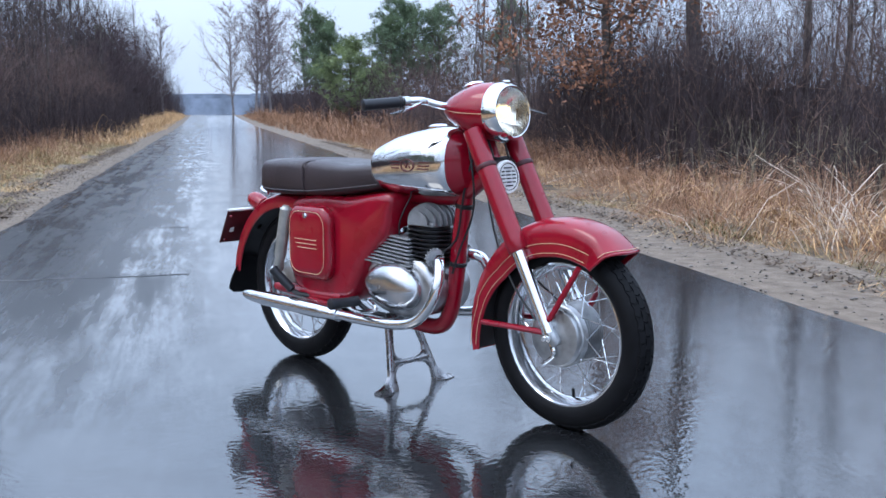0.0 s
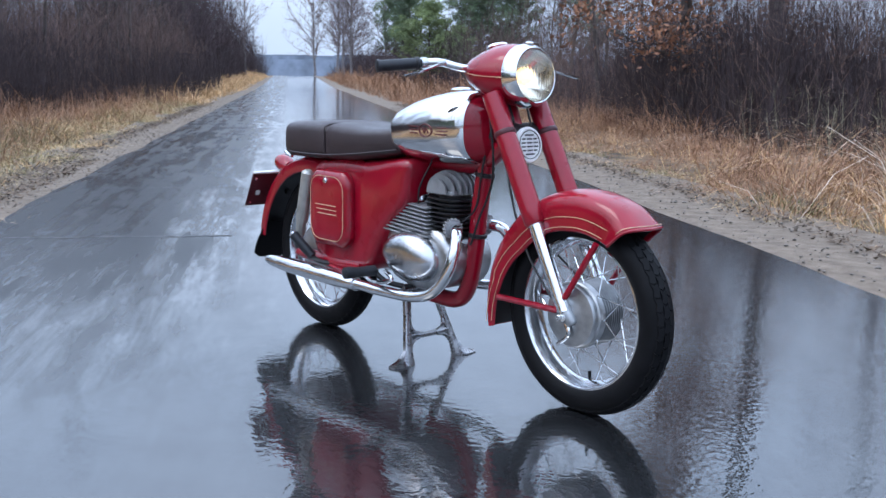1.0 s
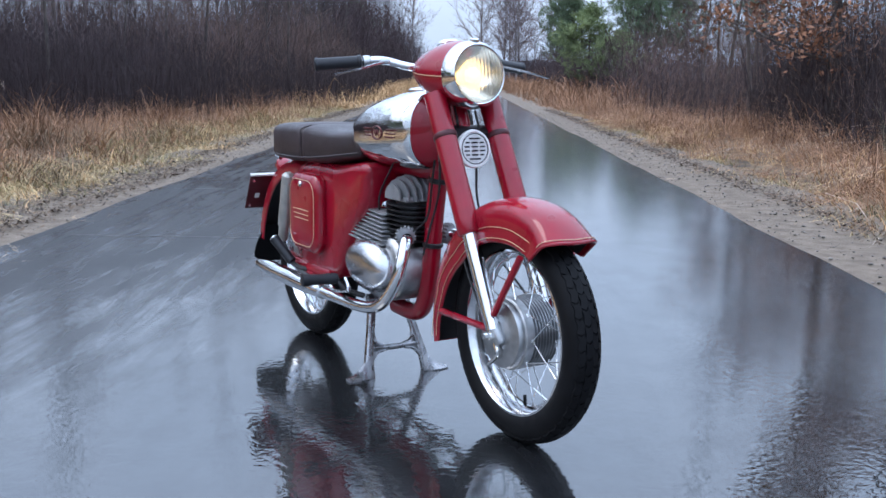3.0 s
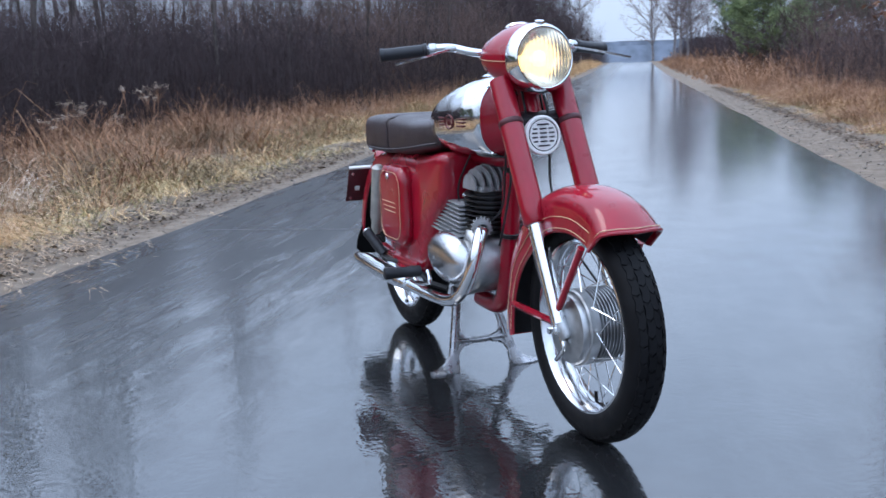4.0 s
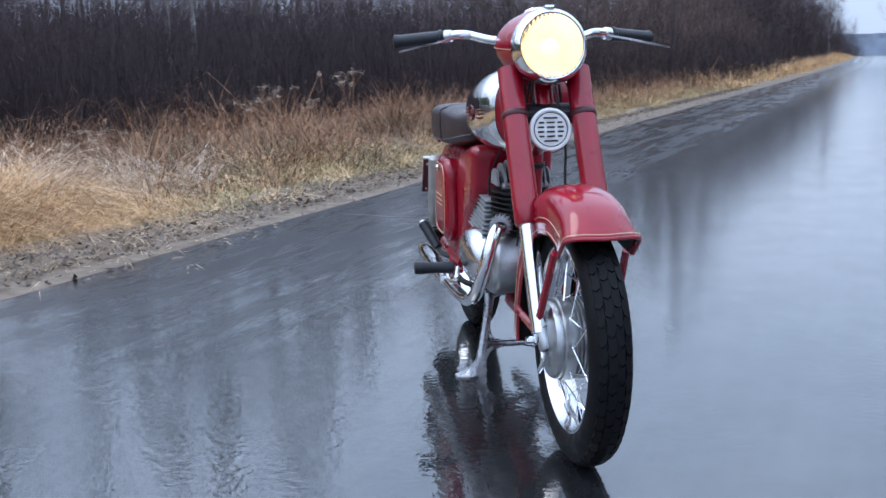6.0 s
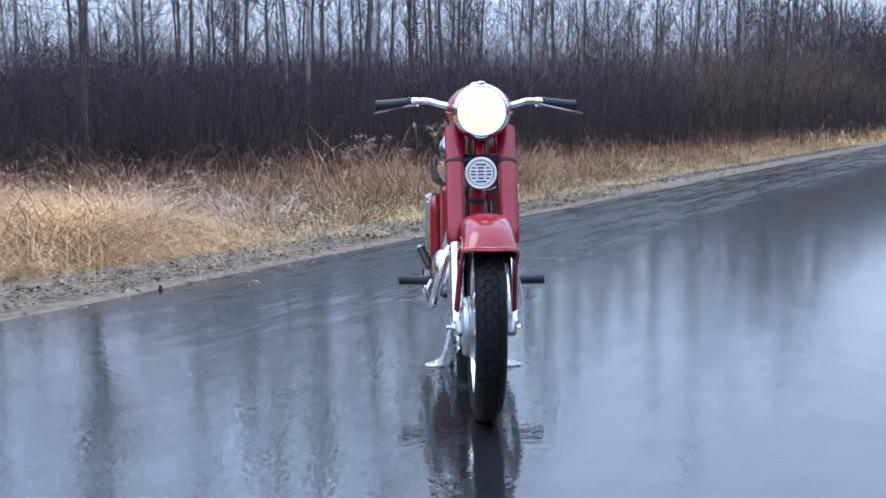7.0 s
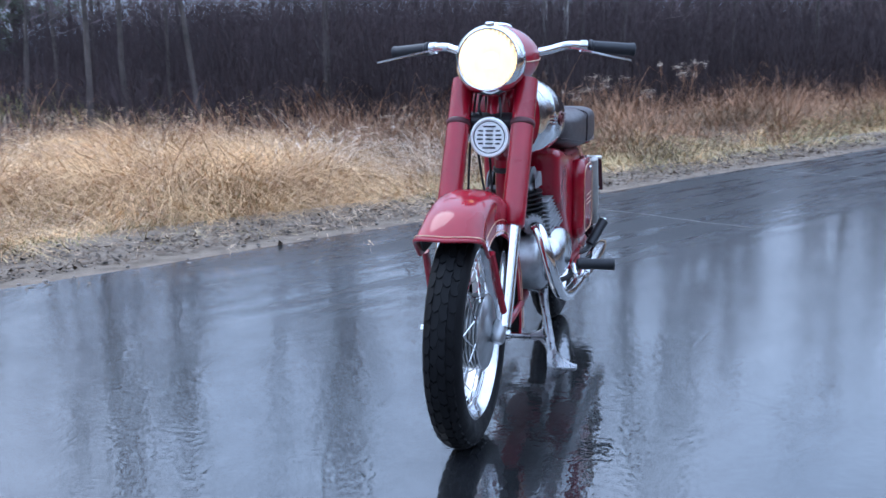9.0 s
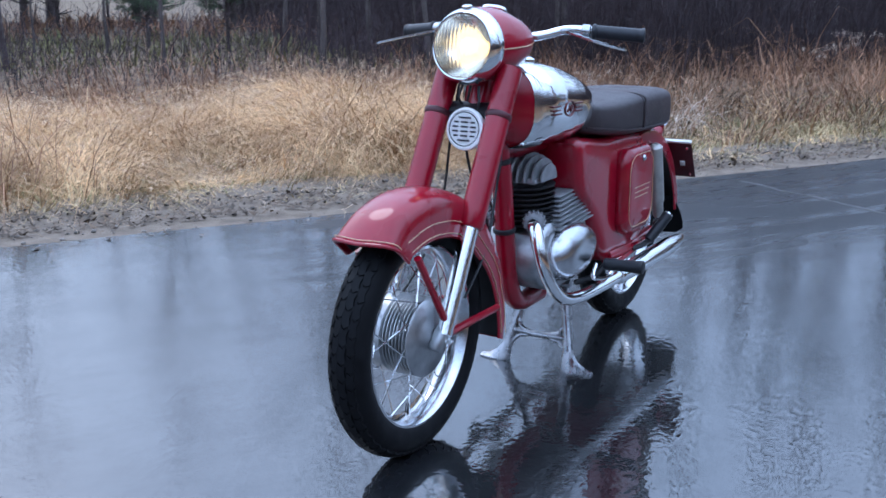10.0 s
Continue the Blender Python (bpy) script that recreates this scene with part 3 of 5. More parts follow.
# ---- tank ----
TS = tuple((x, (lo + hi) / 2, (hi - lo) / 2, hw) for x, lo, hi, hw in (
    (-0.218, 0.705, 0.77, 0.05), (-0.207, 0.684, 0.802, 0.092), (-0.175, 0.672, 0.83, 0.117), (-0.1, 0.666, 0.856, 0.13), (-0.03, 0.664, 0.872, 0.135),
    (0.04, 0.664, 0.883, 0.136), (0.1, 0.666, 0.887, 0.13), (0.145, 0.67, 0.884, 0.112), (0.168, 0.68, 0.876, 0.084), (0.188, 0.692, 0.864, 0.058), (0.202, 0.71, 0.848, 0.034)))


def tank_rings(grow, n=40):
    out = []
    xs = np.linspace(0, len(TS) - 1, 45)
    for u in xs:
        x, zc, hh, hw = (float(np.interp(u, range(len(TS)), [q[k] for q in TS])) for k in range(4))
        ring = []
        for k in range(n):
            a = 2 * math.pi * k / n
            c, s = math.cos(a), math.sin(a)
            p = 2 / 2.5
            ring.append(Vector((x, (hw + grow) * abs(c) ** p * (1 if c > 0 else -1), zc + (hh + grow) * abs(s) ** p * (1 if s > 0 else -1))))
        out.append(ring)
    return out


tank = part("fuel_tank", add_loft(bmesh.new(), tank_rings(0)), RED, bike, "red fuel tank with chromed sides and emblem")
tr = tank_rings(0.0035)
n = 40
for side in (0, 1):
    idx = [(k + (20 if side else 0)) % n for k in range(-9, 10)]
    sel = [[r[k] for k in idx] for r in tr if -0.214 < r[0].x < 0.158]
    bm = add_loft(bmesh.new(), sel, closed=False)
    part("chrome_panel", bm, CHROME, tank, "mirror-bright chromed tank side")
    s = -1 if side else 1
    yy = s * 0.1395
    oval = [(0.025 + 0.029 * math.cos(a), yy, 0.768 + 0.019 * math.sin(a)) for a in (2 * math.pi * k / 28 for k in range(29))]
    em = part("tank_badge", tube(oval, 0.0021, 6, 1), BRASS, tank, "oval copper-red badge with winged bars")
    for dx, dz, ang in ((-0.009, 0, 60), (0.0, 0, -60), (0.009, 0, 60)):
        part("badge_stroke", add_box(bmesh.new(), pose(0.025 + dx, yy, 0.768 + dz, 0, ang, 0), (0.02, 0.004, 0.0026), 0.0006), BRASS, em)
    for i in range(3):
        for x0, x1 in ((-0.055, -0.01), (0.06, 0.118)):
            y_ = s * (0.1385 if x1 < 0.1 else 0.1335)
            part("badge_bar", add_box(bmesh.new(), pose((x0 + x1) / 2, y_, 0.758 + 0.01 * i), (x1 - x0 - 0.006 * (2 - i), 0.005, 0.0042), 0.0006), BRASS, em)
part("tank_cap", turned([(0.03, -0.012), (0.032, 0), (0.034, 0.006), (0.034, 0.014), (0.026, 0.02), (0.01, 0.022), (0.0, 0.022)], (0.03, 0, 0.876), (-0.05, 0, 1), 28), CHROME, tank, "chromed filler cap")

# ---- seat ----
LE = [LEATHER]


def cushion(stations):
    """Padded block through (x, bottom, top, half width)."""
    rings = []
    for x, zb, zt, hw in stations:
        ring = []
        for k in range(36):
            a = 2 * math.pi * k / 36
            c, s = math.cos(a), math.sin(a)
            p = 0.42
            ring.append(Vector((x, hw * abs(c) ** p * (1 if c > 0 else -1), (zb + zt) / 2 + (zt - zb) / 2 * abs(s) ** p * (1 if s > 0 else -1))))
        rings.append(ring)
    return add_loft(bmesh.new(), rings)


seat = part("seat", cushion(((-0.8, 0.66, 0.725, 0.105), (-0.794, 0.64, 0.75, 0.128), (-0.775, 0.632, 0.762, 0.138), (-0.66, 0.633, 0.768, 0.142), (-0.545, 0.636, 0.769, 0.143), (-0.525, 0.637, 0.764, 0.143), (-0.518, 0.64, 0.757, 0.14))), LEATHER, bike, "dark brown leatherette dual seat with a cross seam")
part("front_cushion", cushion(((-0.518, 0.64, 0.757, 0.14), (-0.51, 0.637, 0.766, 0.143), (-0.49, 0.638, 0.77, 0.144), (-0.4, 0.643, 0.764, 0.143), (-0.3, 0.655, 0.759, 0.138), (-0.22, 0.667, 0.762, 0.13), (-0.17, 0.674, 0.765, 0.118), (-0.15, 0.68, 0.757, 0.105))), LEATHER, seat)
for s in (-1, 1):
    part("piping", tube([(-0.79, s * 0.128, 0.658), (-0.7, s * 0.1435, 0.655), (-0.52, s * 0.145, 0.658), (-0.35, s * 0.1425, 0.672), (-0.2, s * 0.128, 0.69), (-0.155, s * 0.11, 0.696)], 0.0025, 5), LEATHER, seat)
part("cross_seam", tube([(-0.518, -0.1425, 0.66), (-0.518, -0.144, 0.72), (-0.518, -0.13, 0.758), (-0.518, 0, 0.765), (-0.518, 0.13, 0.758), (-0.518, 0.144, 0.72), (-0.518, 0.1425, 0.66)], 0.003, 5), LEATHER, seat)
part("grab_handle", tube([(-0.78, -0.11, 0.635), (-0.83, -0.105, 0.645), (-0.845, -0.06, 0.66), (-0.845, 0.06, 0.66), (-0.83, 0.105, 0.645), (-0.78, 0.11, 0.635)], 0.007, 8), CHROME, seat, "chromed grab handle behind the seat")

# ---- rear mudguard, lamp, plate, flap ----
RS = [(0, 0.3), (0.2, 0.295), (0.75, 0.3), (1, 0.31)]
rear_fender = part("rear_fender", fender(REAR, 0.352, radians(62), radians(176), 0.09, RS), RED, bike, "red rear mudguard")
# inset copy of the rear mudguard, black throughout
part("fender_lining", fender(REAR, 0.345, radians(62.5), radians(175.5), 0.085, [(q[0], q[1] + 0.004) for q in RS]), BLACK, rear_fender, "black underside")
lampb = part("tail_light", turned([(0.03, -0.05), (0.034, -0.02), (0.033, 0.0), (0.028, 0.002)], (-1.015, 0, 0.585), (-1, 0, 0.35), 20), RED, bike, "red rear lamp on the mudguard")
part("tail_lens", turned([(0.031, 0), (0.031, 0.02), (0.024, 0.034), (0.0, 0.038)], (-1.015, 0, 0.585), (-1, 0, 0.35), 20), TAIL, lampb)
pm = pose(-1.05, 0, 0.487, 0, 28, 0)
plate = part("number_plate", add_box(bmesh.new(), pm, (0.005, 0.275, 0.15), 0.002), PLATE_RED, bike, "dark red number plate bracket seen from behind")
for s in (-1, 1):
    part("plate_patch", add_box(bmesh.new(), pm @ Matrix.Translation((0.004, s * 0.098, -0.015)), (0.003, 0.018, 0.02), 0.001), PALE, plate)
    for z in (0.05, -0.06):
        part("bolt", turned([(0.005, 0), (0.005, 0.004), (0, 0.005)], pm @ Vector((0.003, s * 0.122, z)), (1, 0, 0), 8), CHROME, plate)
part("plate_edge", add_box(bmesh.new(), pm @ Matrix.Translation((0.002, 0, 0.078)), (0.014, 0.277, 0.008), 0.002), PALE, plate)
part("plate_bracket", tube([(-0.985, 0, 0.475), (-1.05, 0, 0.488)], 0.012, 8, 1), BLACK, plate)
bm = bmesh.new()
flap = []
for u in np.linspace(0, 1, 9):
    x, z = -1.022 - 0.055 * u ** 1.3, 0.36 - 0.145 * u
    hw = 0.078 + 0.03 * math.sin(u * 2.2) - (0.02 if u > 0.95 else 0)
    flap.append([Vector((x, -hw, z)), Vector((x, -hw * 0.5, z - 0.004 * u)), Vector((x, 0, z - 0.006 * u)), Vector((x, hw * 0.5, z - 0.004 * u)), Vector((x, hw, z)), Vector((x - 0.006, hw, z)), Vector((x - 0.006, 0, z - 0.006 * u)), Vector((x - 0.006, -hw, z))])
add_loft(bm, flap)
part("mud_flap", bm, RUBBER, bike, "black rubber mud flap")

# ---- middle body, side boxes, suspension ----
OUT = [(-0.3, 0.648), (-0.1, 0.668), (-0.095, 0.6), (-0.118, 0.52), (-0.19, 0.455), (-0.255, 0.37), (-0.31, 0.285), (-0.42, 0.262), (-0.56, 0.262), (-0.64, 0.33), (-0.655, 0.48), (-0.63, 0.61), (-0.5, 0.645)]
body = part("body_panel", slab(OUT, -0.118, 0.118, 0.022), RED, bike, "pressed red steel centre body")
part("frame_spine", tube([(-0.5, 0, 0.63), (-0.1, 0, 0.665), (0.12, 0, 0.67), (0.24, 0, 0.74)], [0.04, 0.035, 0.03, 0.028], 12), RED, bike)
for s in (-1, 1):
    box = part("side_box", slab(rounded_rect(-0.607, 0.345, -0.372, 0.607, 0.055), s * 0.1, s * 0.157, 0.02), RED, bike, "rounded red side box with gold lines")
    rim = rounded_rect(-0.588, 0.366, -0.391, 0.586, 0.05)
    part("pinstripe", tube([(x, s * 0.1556, z) for x, z in rim + [rim[0]]], 0.0013, 5, 1), GOLD, box)
    for i in range(3):
        part("pinstripe", tube([(-0.555 + 0.008 * i, s * 0.1578, 0.487 - 0.015 * i), (-0.43, s * 0.1578, 0.487 - 0.015 * i)], 0.0014, 5, 1), GOLD, box)
    part("box_knob", turned([(0.009, 0), (0.01, 0.004), (0.007, 0.009), (0, 0.01)], (-0.49, s * 0.156, 0.572), (0, s, 0), 14), POLISHED, box)
    shock = part("shock_absorber", turned([(0.012, 0), (0.022, 0.01), (0.022, 0.19), (0.018, 0.2), (0.018, 0.24), (0.012, 0.25)], (-0.612, s * 0.15, 0.598), (-0.06, 0, -0.25), 18), SLEEVE, bike, "rear shock absorber in a pale metal sleeve")
    part("shock_eye", turned([(0.016, 0), (0.018, 0.004), (0.018, 0.02), (0.01, 0.024)], (-0.69, s * 0.13, 0.325), (0, s, 0), 14), BLACK, shock)
    part("swing_arm", tube([(-0.35, s * 0.1, 0.285), (-0.55, s * 0.105, 0.28), (-0.74, s * 0.1, 0.286)], 0.022, 10), RED, bike, "red swinging arm")
    part("lower_rail", tube([(-0.62, s * 0.115, 0.275), (-0.42, s * 0.125, 0.262), (-0.3, s * 0.12, 0.27)], 0.007, 8), RED, bike)
    ppeg = part("pillion_peg", turned([(0.012, 0), (0.017, 0.004), (0.0165, 0.02), (0.0175, 0.05), (0.0165, 0.08), (0.018, 0.105), (0.013, 0.11)], (-0.585, s * 0.15, 0.292), (-0.07, s * 0.045, 0.085), 16), GRIP, bike, "folded black rubber pillion peg")
    part("peg_cap", turned([(0.014, 0), (0.014, 0.004), (0.006, 0.006)], Vector((-0.585, s * 0.15, 0.292)) + Vector((-0.07, s * 0.045, 0.085)).normalized() * 0.109, (-0.07, s * 0.045, 0.085), 16), CHROME, ppeg)
    part("peg_bracket", tube([(-0.52, s * 0.12, 0.275), (-0.56, s * 0.14, 0.28), (-0.585, s * 0.15, 0.29)], 0.009, 8), BLACK, ppeg)
    rpeg = part("foot_peg", turned([(0.011, 0), (0.0175, 0.004), (0.0185, 0.03), (0.0165, 0.045), (0.0175, 0.08), (0.0195, 0.108), (0.019, 0.116), (0.012, 0.119)], (-0.2, s * 0.158, 0.303), (-0.01, s * 0.12, 0.002), 18), GRIP, bike, "black rubber foot peg")
    part("peg_bracket", tube([(-0.13, s * 0.1, 0.255), (-0.17, s * 0.14, 0.27), (-0.2, s * 0.165, 0.303)], 0.009, 8), BLACK, rpeg)

# ---- engine ----
def finned_collar(at, axis, teeth=16):
    """A ring nut with deep radial teeth."""
    d = Vector(axis).normalized()
    a = d.orthogonal().normalized()
    b = d.cross(a)
    rings = []
    for o, low, high in ((0.0, 0.02, 0.02), (0.001, 0.025, 0.0295), (0.005, 0.0265, 0.032), (0.019, 0.0265, 0.032), (0.024, 0.025, 0.0295), (0.026, 0.0185, 0.0185)):
        ring = []
        for k in range(teeth * 4):
            t = 2 * math.pi * k / (teeth * 4)
            ring.append(Vector(at) + d * o + (a * math.cos(t) + b * math.sin(t)) * (high if k % 4 in (1, 2) else low))
        rings.append(ring)
    return add_loft(bmesh.new(), rings)


CR = [(-0.25, 0.36), (-0.22, 0.43), (-0.12, 0.462), (0.02, 0.455), (0.085, 0.4), (0.095, 0.34), (0.05, 0.28), (-0.06, 0.255), (-0.2, 0.28)]
crank = part("crankcase", slab(CR, -0.095, 0.095, 0.02), ALU, bike, "grey cast aluminium crankcase with polished covers")
for s in (-1, 1):
    rings = []
    for y, k in ((0.084, 1.03), (0.1, 1.015), (0.113, 0.985), (0.125, 0.93), (0.1345, 0.85), (0.142, 0.74), (0.148, 0.59), (0.152, 0.41), (0.1538, 0.2), (0.1542, 0.02)):
        ring = []
        for i in range(40):
            a = 2 * math.pi * i / 40
            ring.append(Vector((-0.085 + 0.13 * k * math.cos(a) - 0.008 * math.sin(a), s * y, 0.362 + (0.079 + 0.01 * math.cos(a)) * k * math.sin(a))))
        rings.append(ring)
    cover = part("engine_cover", add_loft(bmesh.new(), rings), POLISHED, crank, "polished egg-shaped engine cover")
    for q in ((-0.16, 0.385), (-0.13, 0.35), (-0.14, 0.4)):
        part("screw", turned([(0.007, 0), (0.006, 0.004), (0, 0.005)], (q[0], s * 0.141, q[1]), (0, s, 0), 10), BLACK, cover)
    part("foot_lever", tube([(-0.15, s * 0.155, 0.31), (-0.1, s * 0.17, 0.288), (-0.19, s * 0.175, 0.27), (-0.26, s * 0.17, 0.29)], 0.007, 8), CHROME, crank, "chromed foot lever")
    for i in range(9):
        t = i / 8
        part("case_fin", add_box(bmesh.new(), pose(-0.118 + 0.03 * t, s * (0.07 - 0.008 * t), 0.43 + 0.0118 * i, 0, 4, 0), (0.245 - 0.115 * t, 0.082 - 0.014 * t, 0.0052), 0.002), FINS, crank)
for i in range(8):
    z = 0.452 + i * 0.0142
    r = 0.083
    part("cylinder_fin", turned([(0.05, 0), (r, 0.001), (r, 0.0045), (0.05, 0.0055)], (-0.002 + 0.05 * (z - 0.53), 0, z), (0.05, 0, 1), 30), BLACK, crank, "black cooling fin")
part("cylinder", tube([(-0.006, 0, 0.43), (0.002, 0, 0.585)], 0.056, 24, 1), BLACK, crank, "black cylinder barrel")
head = part("cylinder_head", add_box(bmesh.new(), pose(0.002, 0, 0.572), (0.125, 0.125, 0.016), 0.006), FINS, crank, "grey aluminium cylinder head with upright fins")
for i in range(9):
    y = -0.072 + 0.018 * i
    w = math.sqrt(max(0.0004, 0.086 ** 2 - y * y))
    h = 0.072 * math.sqrt(max(0.1, 1 - (y / 0.092) ** 2))
    ring = [(0.002 + w * math.cos(radians(a)), 0.57 + h * math.sin(radians(a)) ** 0.8) for a in range(0, 181, 15)]
    add = bmesh.new()
    add_loft(add, [[Vector((x, yy, z)) for x, z in ring] for yy in (y - 0.0025, y + 0.0025)])
    part("head_fin", add, FINS, head)
part("spark_plug", turned([(0.012, 0), (0.012, 0.03), (0.009, 0.032), (0.009, 0.05)], (0.002, 0, 0.632), (0.1, 0, 1), 10), BLACK, head)
part("carburettor", turned([(0.02, 0), (0.028, 0.01), (0.028, 0.06), (0.02, 0.065)], (-0.12, 0, 0.5), (0, 0, 1), 16), ALU, crank)
part("carburettor_cap", turned([(0.027, 0), (0.027, 0.01), (0.02, 0.022), (0.012, 0.03), (0.009, 0.044), (0.004, 0.046)], (-0.125, -0.03, 0.535), (0, 0, 1), 20), POLISHED, crank, "polished carburettor cap")
part("plug_lead", tube([(-0.09, -0.07, 0.52), (-0.085, -0.07, 0.58), (-0.06, -0.04, 0.665)], 0.003, 6), BLACK, crank)
part("down_tube", tube([(0.225, 0, 0.84), (0.165, 0, 0.72), (0.13, 0, 0.56), (0.105, 0, 0.38), (0.075, 0, 0.27), (0.02, 0, 0.225), (-0.1, 0, 0.222)], 0.027, 14), RED, bike, "red frame down tube")
for z, x in ((0.63, 0.146), (0.44, 0.115)):
    part("cable_clip", turned([(0.0285, 0), (0.031, 0.002), (0.031, 0.012), (0.0285, 0.014)], (x, 0, z), (0.15, 0, 1), 16), BLACK, bike)
for s in (-1, 1):
    pipe = part("exhaust", tube([(0.05, s * 0.06, 0.47), (0.1, s * 0.078, 0.468), (0.132, s * 0.1, 0.455), (0.146, s * 0.122, 0.4), (0.128, s * 0.138, 0.33), (0.075, s * 0.15, 0.273), (-0.01, s * 0.156, 0.249), (-0.15, s * 0.16, 0.242), (-0.32, s * 0.163, 0.241)], 0.0178, 16), CHROME, bike, "chromed exhaust pipe and long silencer")
    part("exhaust_nut", finned_collar((0.07, s * 0.066, 0.47), (0.85, s * 0.4, -0.05)), FINS, pipe, "finned exhaust collar")
    part("silencer", turned([(0.0185, 0), (0.021, 0.01), (0.0245, 0.05), (0.028, 0.12), (0.0288, 0.3), (0.0275, 0.44), (0.021, 0.53), (0.014, 0.56), (0.01, 0.555)], (-0.305, s * 0.163, 0.241), (-1, s * 0.006, 0.008), 24), CHROME, pipe)
    part("silencer_clamp", turned([(0.019, 0), (0.0235, 0.002), (0.0235, 0.014), (0.019, 0.016)], (-0.3, s * 0.163, 0.241), (-1, 0, 0), 18), CHROME, pipe)

# ---- centre stand ----
bm = bmesh.new()


def stand_at(z, s, y):
    """A point of the leaning stand at a height, and its own half width."""
    return Vector((-0.168 + (0.24 - z) * 0.336, s * y, z))


for s in (-1, 1):
    leg = [(0.24, 0.058, 1.25), (0.2, 0.063, 1.05), (0.15, 0.074, 0.95), (0.1, 0.086, 1.0), (0.06, 0.095, 1.1), (0.03, 0.1, 1.3), (0.012, 0.103, 1.5)]
    rings = []
    for z, y, w in leg:
        o = stand_at(z, s, y)
        rings.append([o + Vector((dx, s * dy * w, 0)) for dx, dy in ((-0.008, -0.012), (0.006, -0.012), (0.01, -0.006), (0.01, 0.006), (0.006, 0.012), (-0.008, 0.012))])
    add_loft(bm, rings)
    foot = []
    for y, hx, zt in ((0.088, 0.011, 0.075), (0.1, 0.016, 0.066), (0.112, 0.019, 0.046), (0.128, 0.021, 0.027), (0.15, 0.019, 0.015), (0.176, 0.012, 0.008)):
        foot.append([Vector((-0.088 + dx, s * y, z)) for dx, z in ((-hx - 0.004, 0.0), (hx, 0.0), (hx, 0.004), (0.007 - zt * 0.3, zt), (-0.009 - zt * 0.3, zt), (-hx - 0.004, 0.004))])
    add_loft(bm, foot)
    add_tube(bm, [stand_at(0.14, s, 0.071), stand_at(0.112, s, 0.069), stand_at(0.097, s, 0.058), stand_at(0.09, s, 0.035)], 0.0075, 8)
    add_tube(bm, [stand_at(0.025, s, 0.094), stand_at(0.055, s, 0.083), stand_at(0.074, s, 0.064), stand_at(0.08, s, 0.035)], 0.0065, 8)
    add_tube(bm, [stand_at(0.195, s, 0.06), stand_at(0.215, s, 0.054), stand_at(0.224, s, 0.035), stand_at(0.226, s, 0.0)], 0.0075, 8)
add_tube(bm, [stand_at(0.088, -1, 0.085), stand_at(0.085, 1, 0.0), stand_at(0.088, 1, 0.085)], 0.0095, 10)
add_tube(bm, [(-0.166, -0.072, 0.238), (-0.166, 0.072, 0.238)], 0.014, 10, 1)
part("centre_stand", bm, STEEL, bike, "cast metal centre stand with splayed feet")


# ---- road, verges: s runs along the road away from the bike, n across it ----
ALONG, ACROSS = Vector((-0.850, 0.527, 0)), Vector((0.527, 0.850, 0))
rng = np.random.default_rng(7)


def rise(s):
    """The road climbs to a low crest at about 120 m and falls away behind it."""
    s = np.asarray(s, float)
    up = 0.42 * np.clip((s - 50) / 70, 0, 1) ** 2 * (3 - 2 * np.clip((s - 50) / 70, 0, 1))
    return up - 0.0011 * np.clip(s - 121, 0, 60) ** 2 - 0.12 * np.clip(s - 181, 0, 30)


def on_road(s, n, z=0.0):
    return ALONG * s + ACROSS * n + Vector((0, 0, z + float(rise(s))))


def to_world(s, n, z):
    """The same for arrays."""
    return np.stack([-0.850 * s + 0.527 * n, 0.527 * s + 0.850 * n, z + rise(s)], -1)


def fast_mesh(name, verts, tris, mat, smooth=False):
    """A triangle mesh from arrays."""
    me = bpy.data.meshes.new(name)
    me.vertices.add(len(verts))
    me.vertices.foreach_set("co", np.asarray(verts, np.float32).ravel())
    me.loops.add(len(tris) * 3)
    me.loops.foreach_set("vertex_index", np.asarray(tris, np.int32).ravel())
    me.polygons.add(len(tris))
    me.polygons.foreach_set("loop_start", np.arange(0, len(tris) * 3, 3, dtype=np.int32))
    me.update(calc_edges=True)
    me.validate()
    if smooth:
        me.shade_smooth()
    me.materials.append(mat)
    return me


def ribbon(svals, edges, z, thick, mat, name, label, category):
    """A strip along the road with cross positions edges(s) and real thickness."""
    bm = bmesh.new()
    rings = []
    for s in svals:
        row = edges(s)
        top = [on_road(s, n, z(s, n)) for n in row]
        bot = [on_road(s, n, z(s, n) - thick) for n in row[::-1]]
        rings.append(top + bot)
    add_loft(bm, rings)
    return tagged(part(name, bm, mat, None, smooth=False), label, category, kind="structure")


def wob(s, k, amp):
    return amp * noise.noise(Vector((s * 0.9, k * 7.3, 0.5))) + 0.5 * amp * noise.noise(Vector((s * 3.1, k * 3.7, 1.5)))


svals = list(np.arange(-40, 60, 0.4)) + list(np.arange(60, 215, 3))
L_EDGE, R_EDGE = -2.32, 2.05
road = ribbon(svals, lambda s: [L_EDGE + wob(s, 1, 0.05)] + list(np.linspace(L_EDGE + 0.3, R_EDGE - 0.3, 7)) + [R_EDGE + wob(s, 2, 0.05)], lambda s, n: 0.0, 0.05, ASPHALT, "road", "wet dark asphalt road mirroring the grey sky", "road")
ribbon(svals, lambda s: [-3.35 + wob(s, 3, 0.15), -2.95, -2.6, -2.28], lambda s, n: -0.012 + 0.012 * noise.noise(Vector((s, n * 2, 3))), 0.06, GRAVEL, "shoulder_left", "damp grey gravel shoulder beside the asphalt", "shoulder")
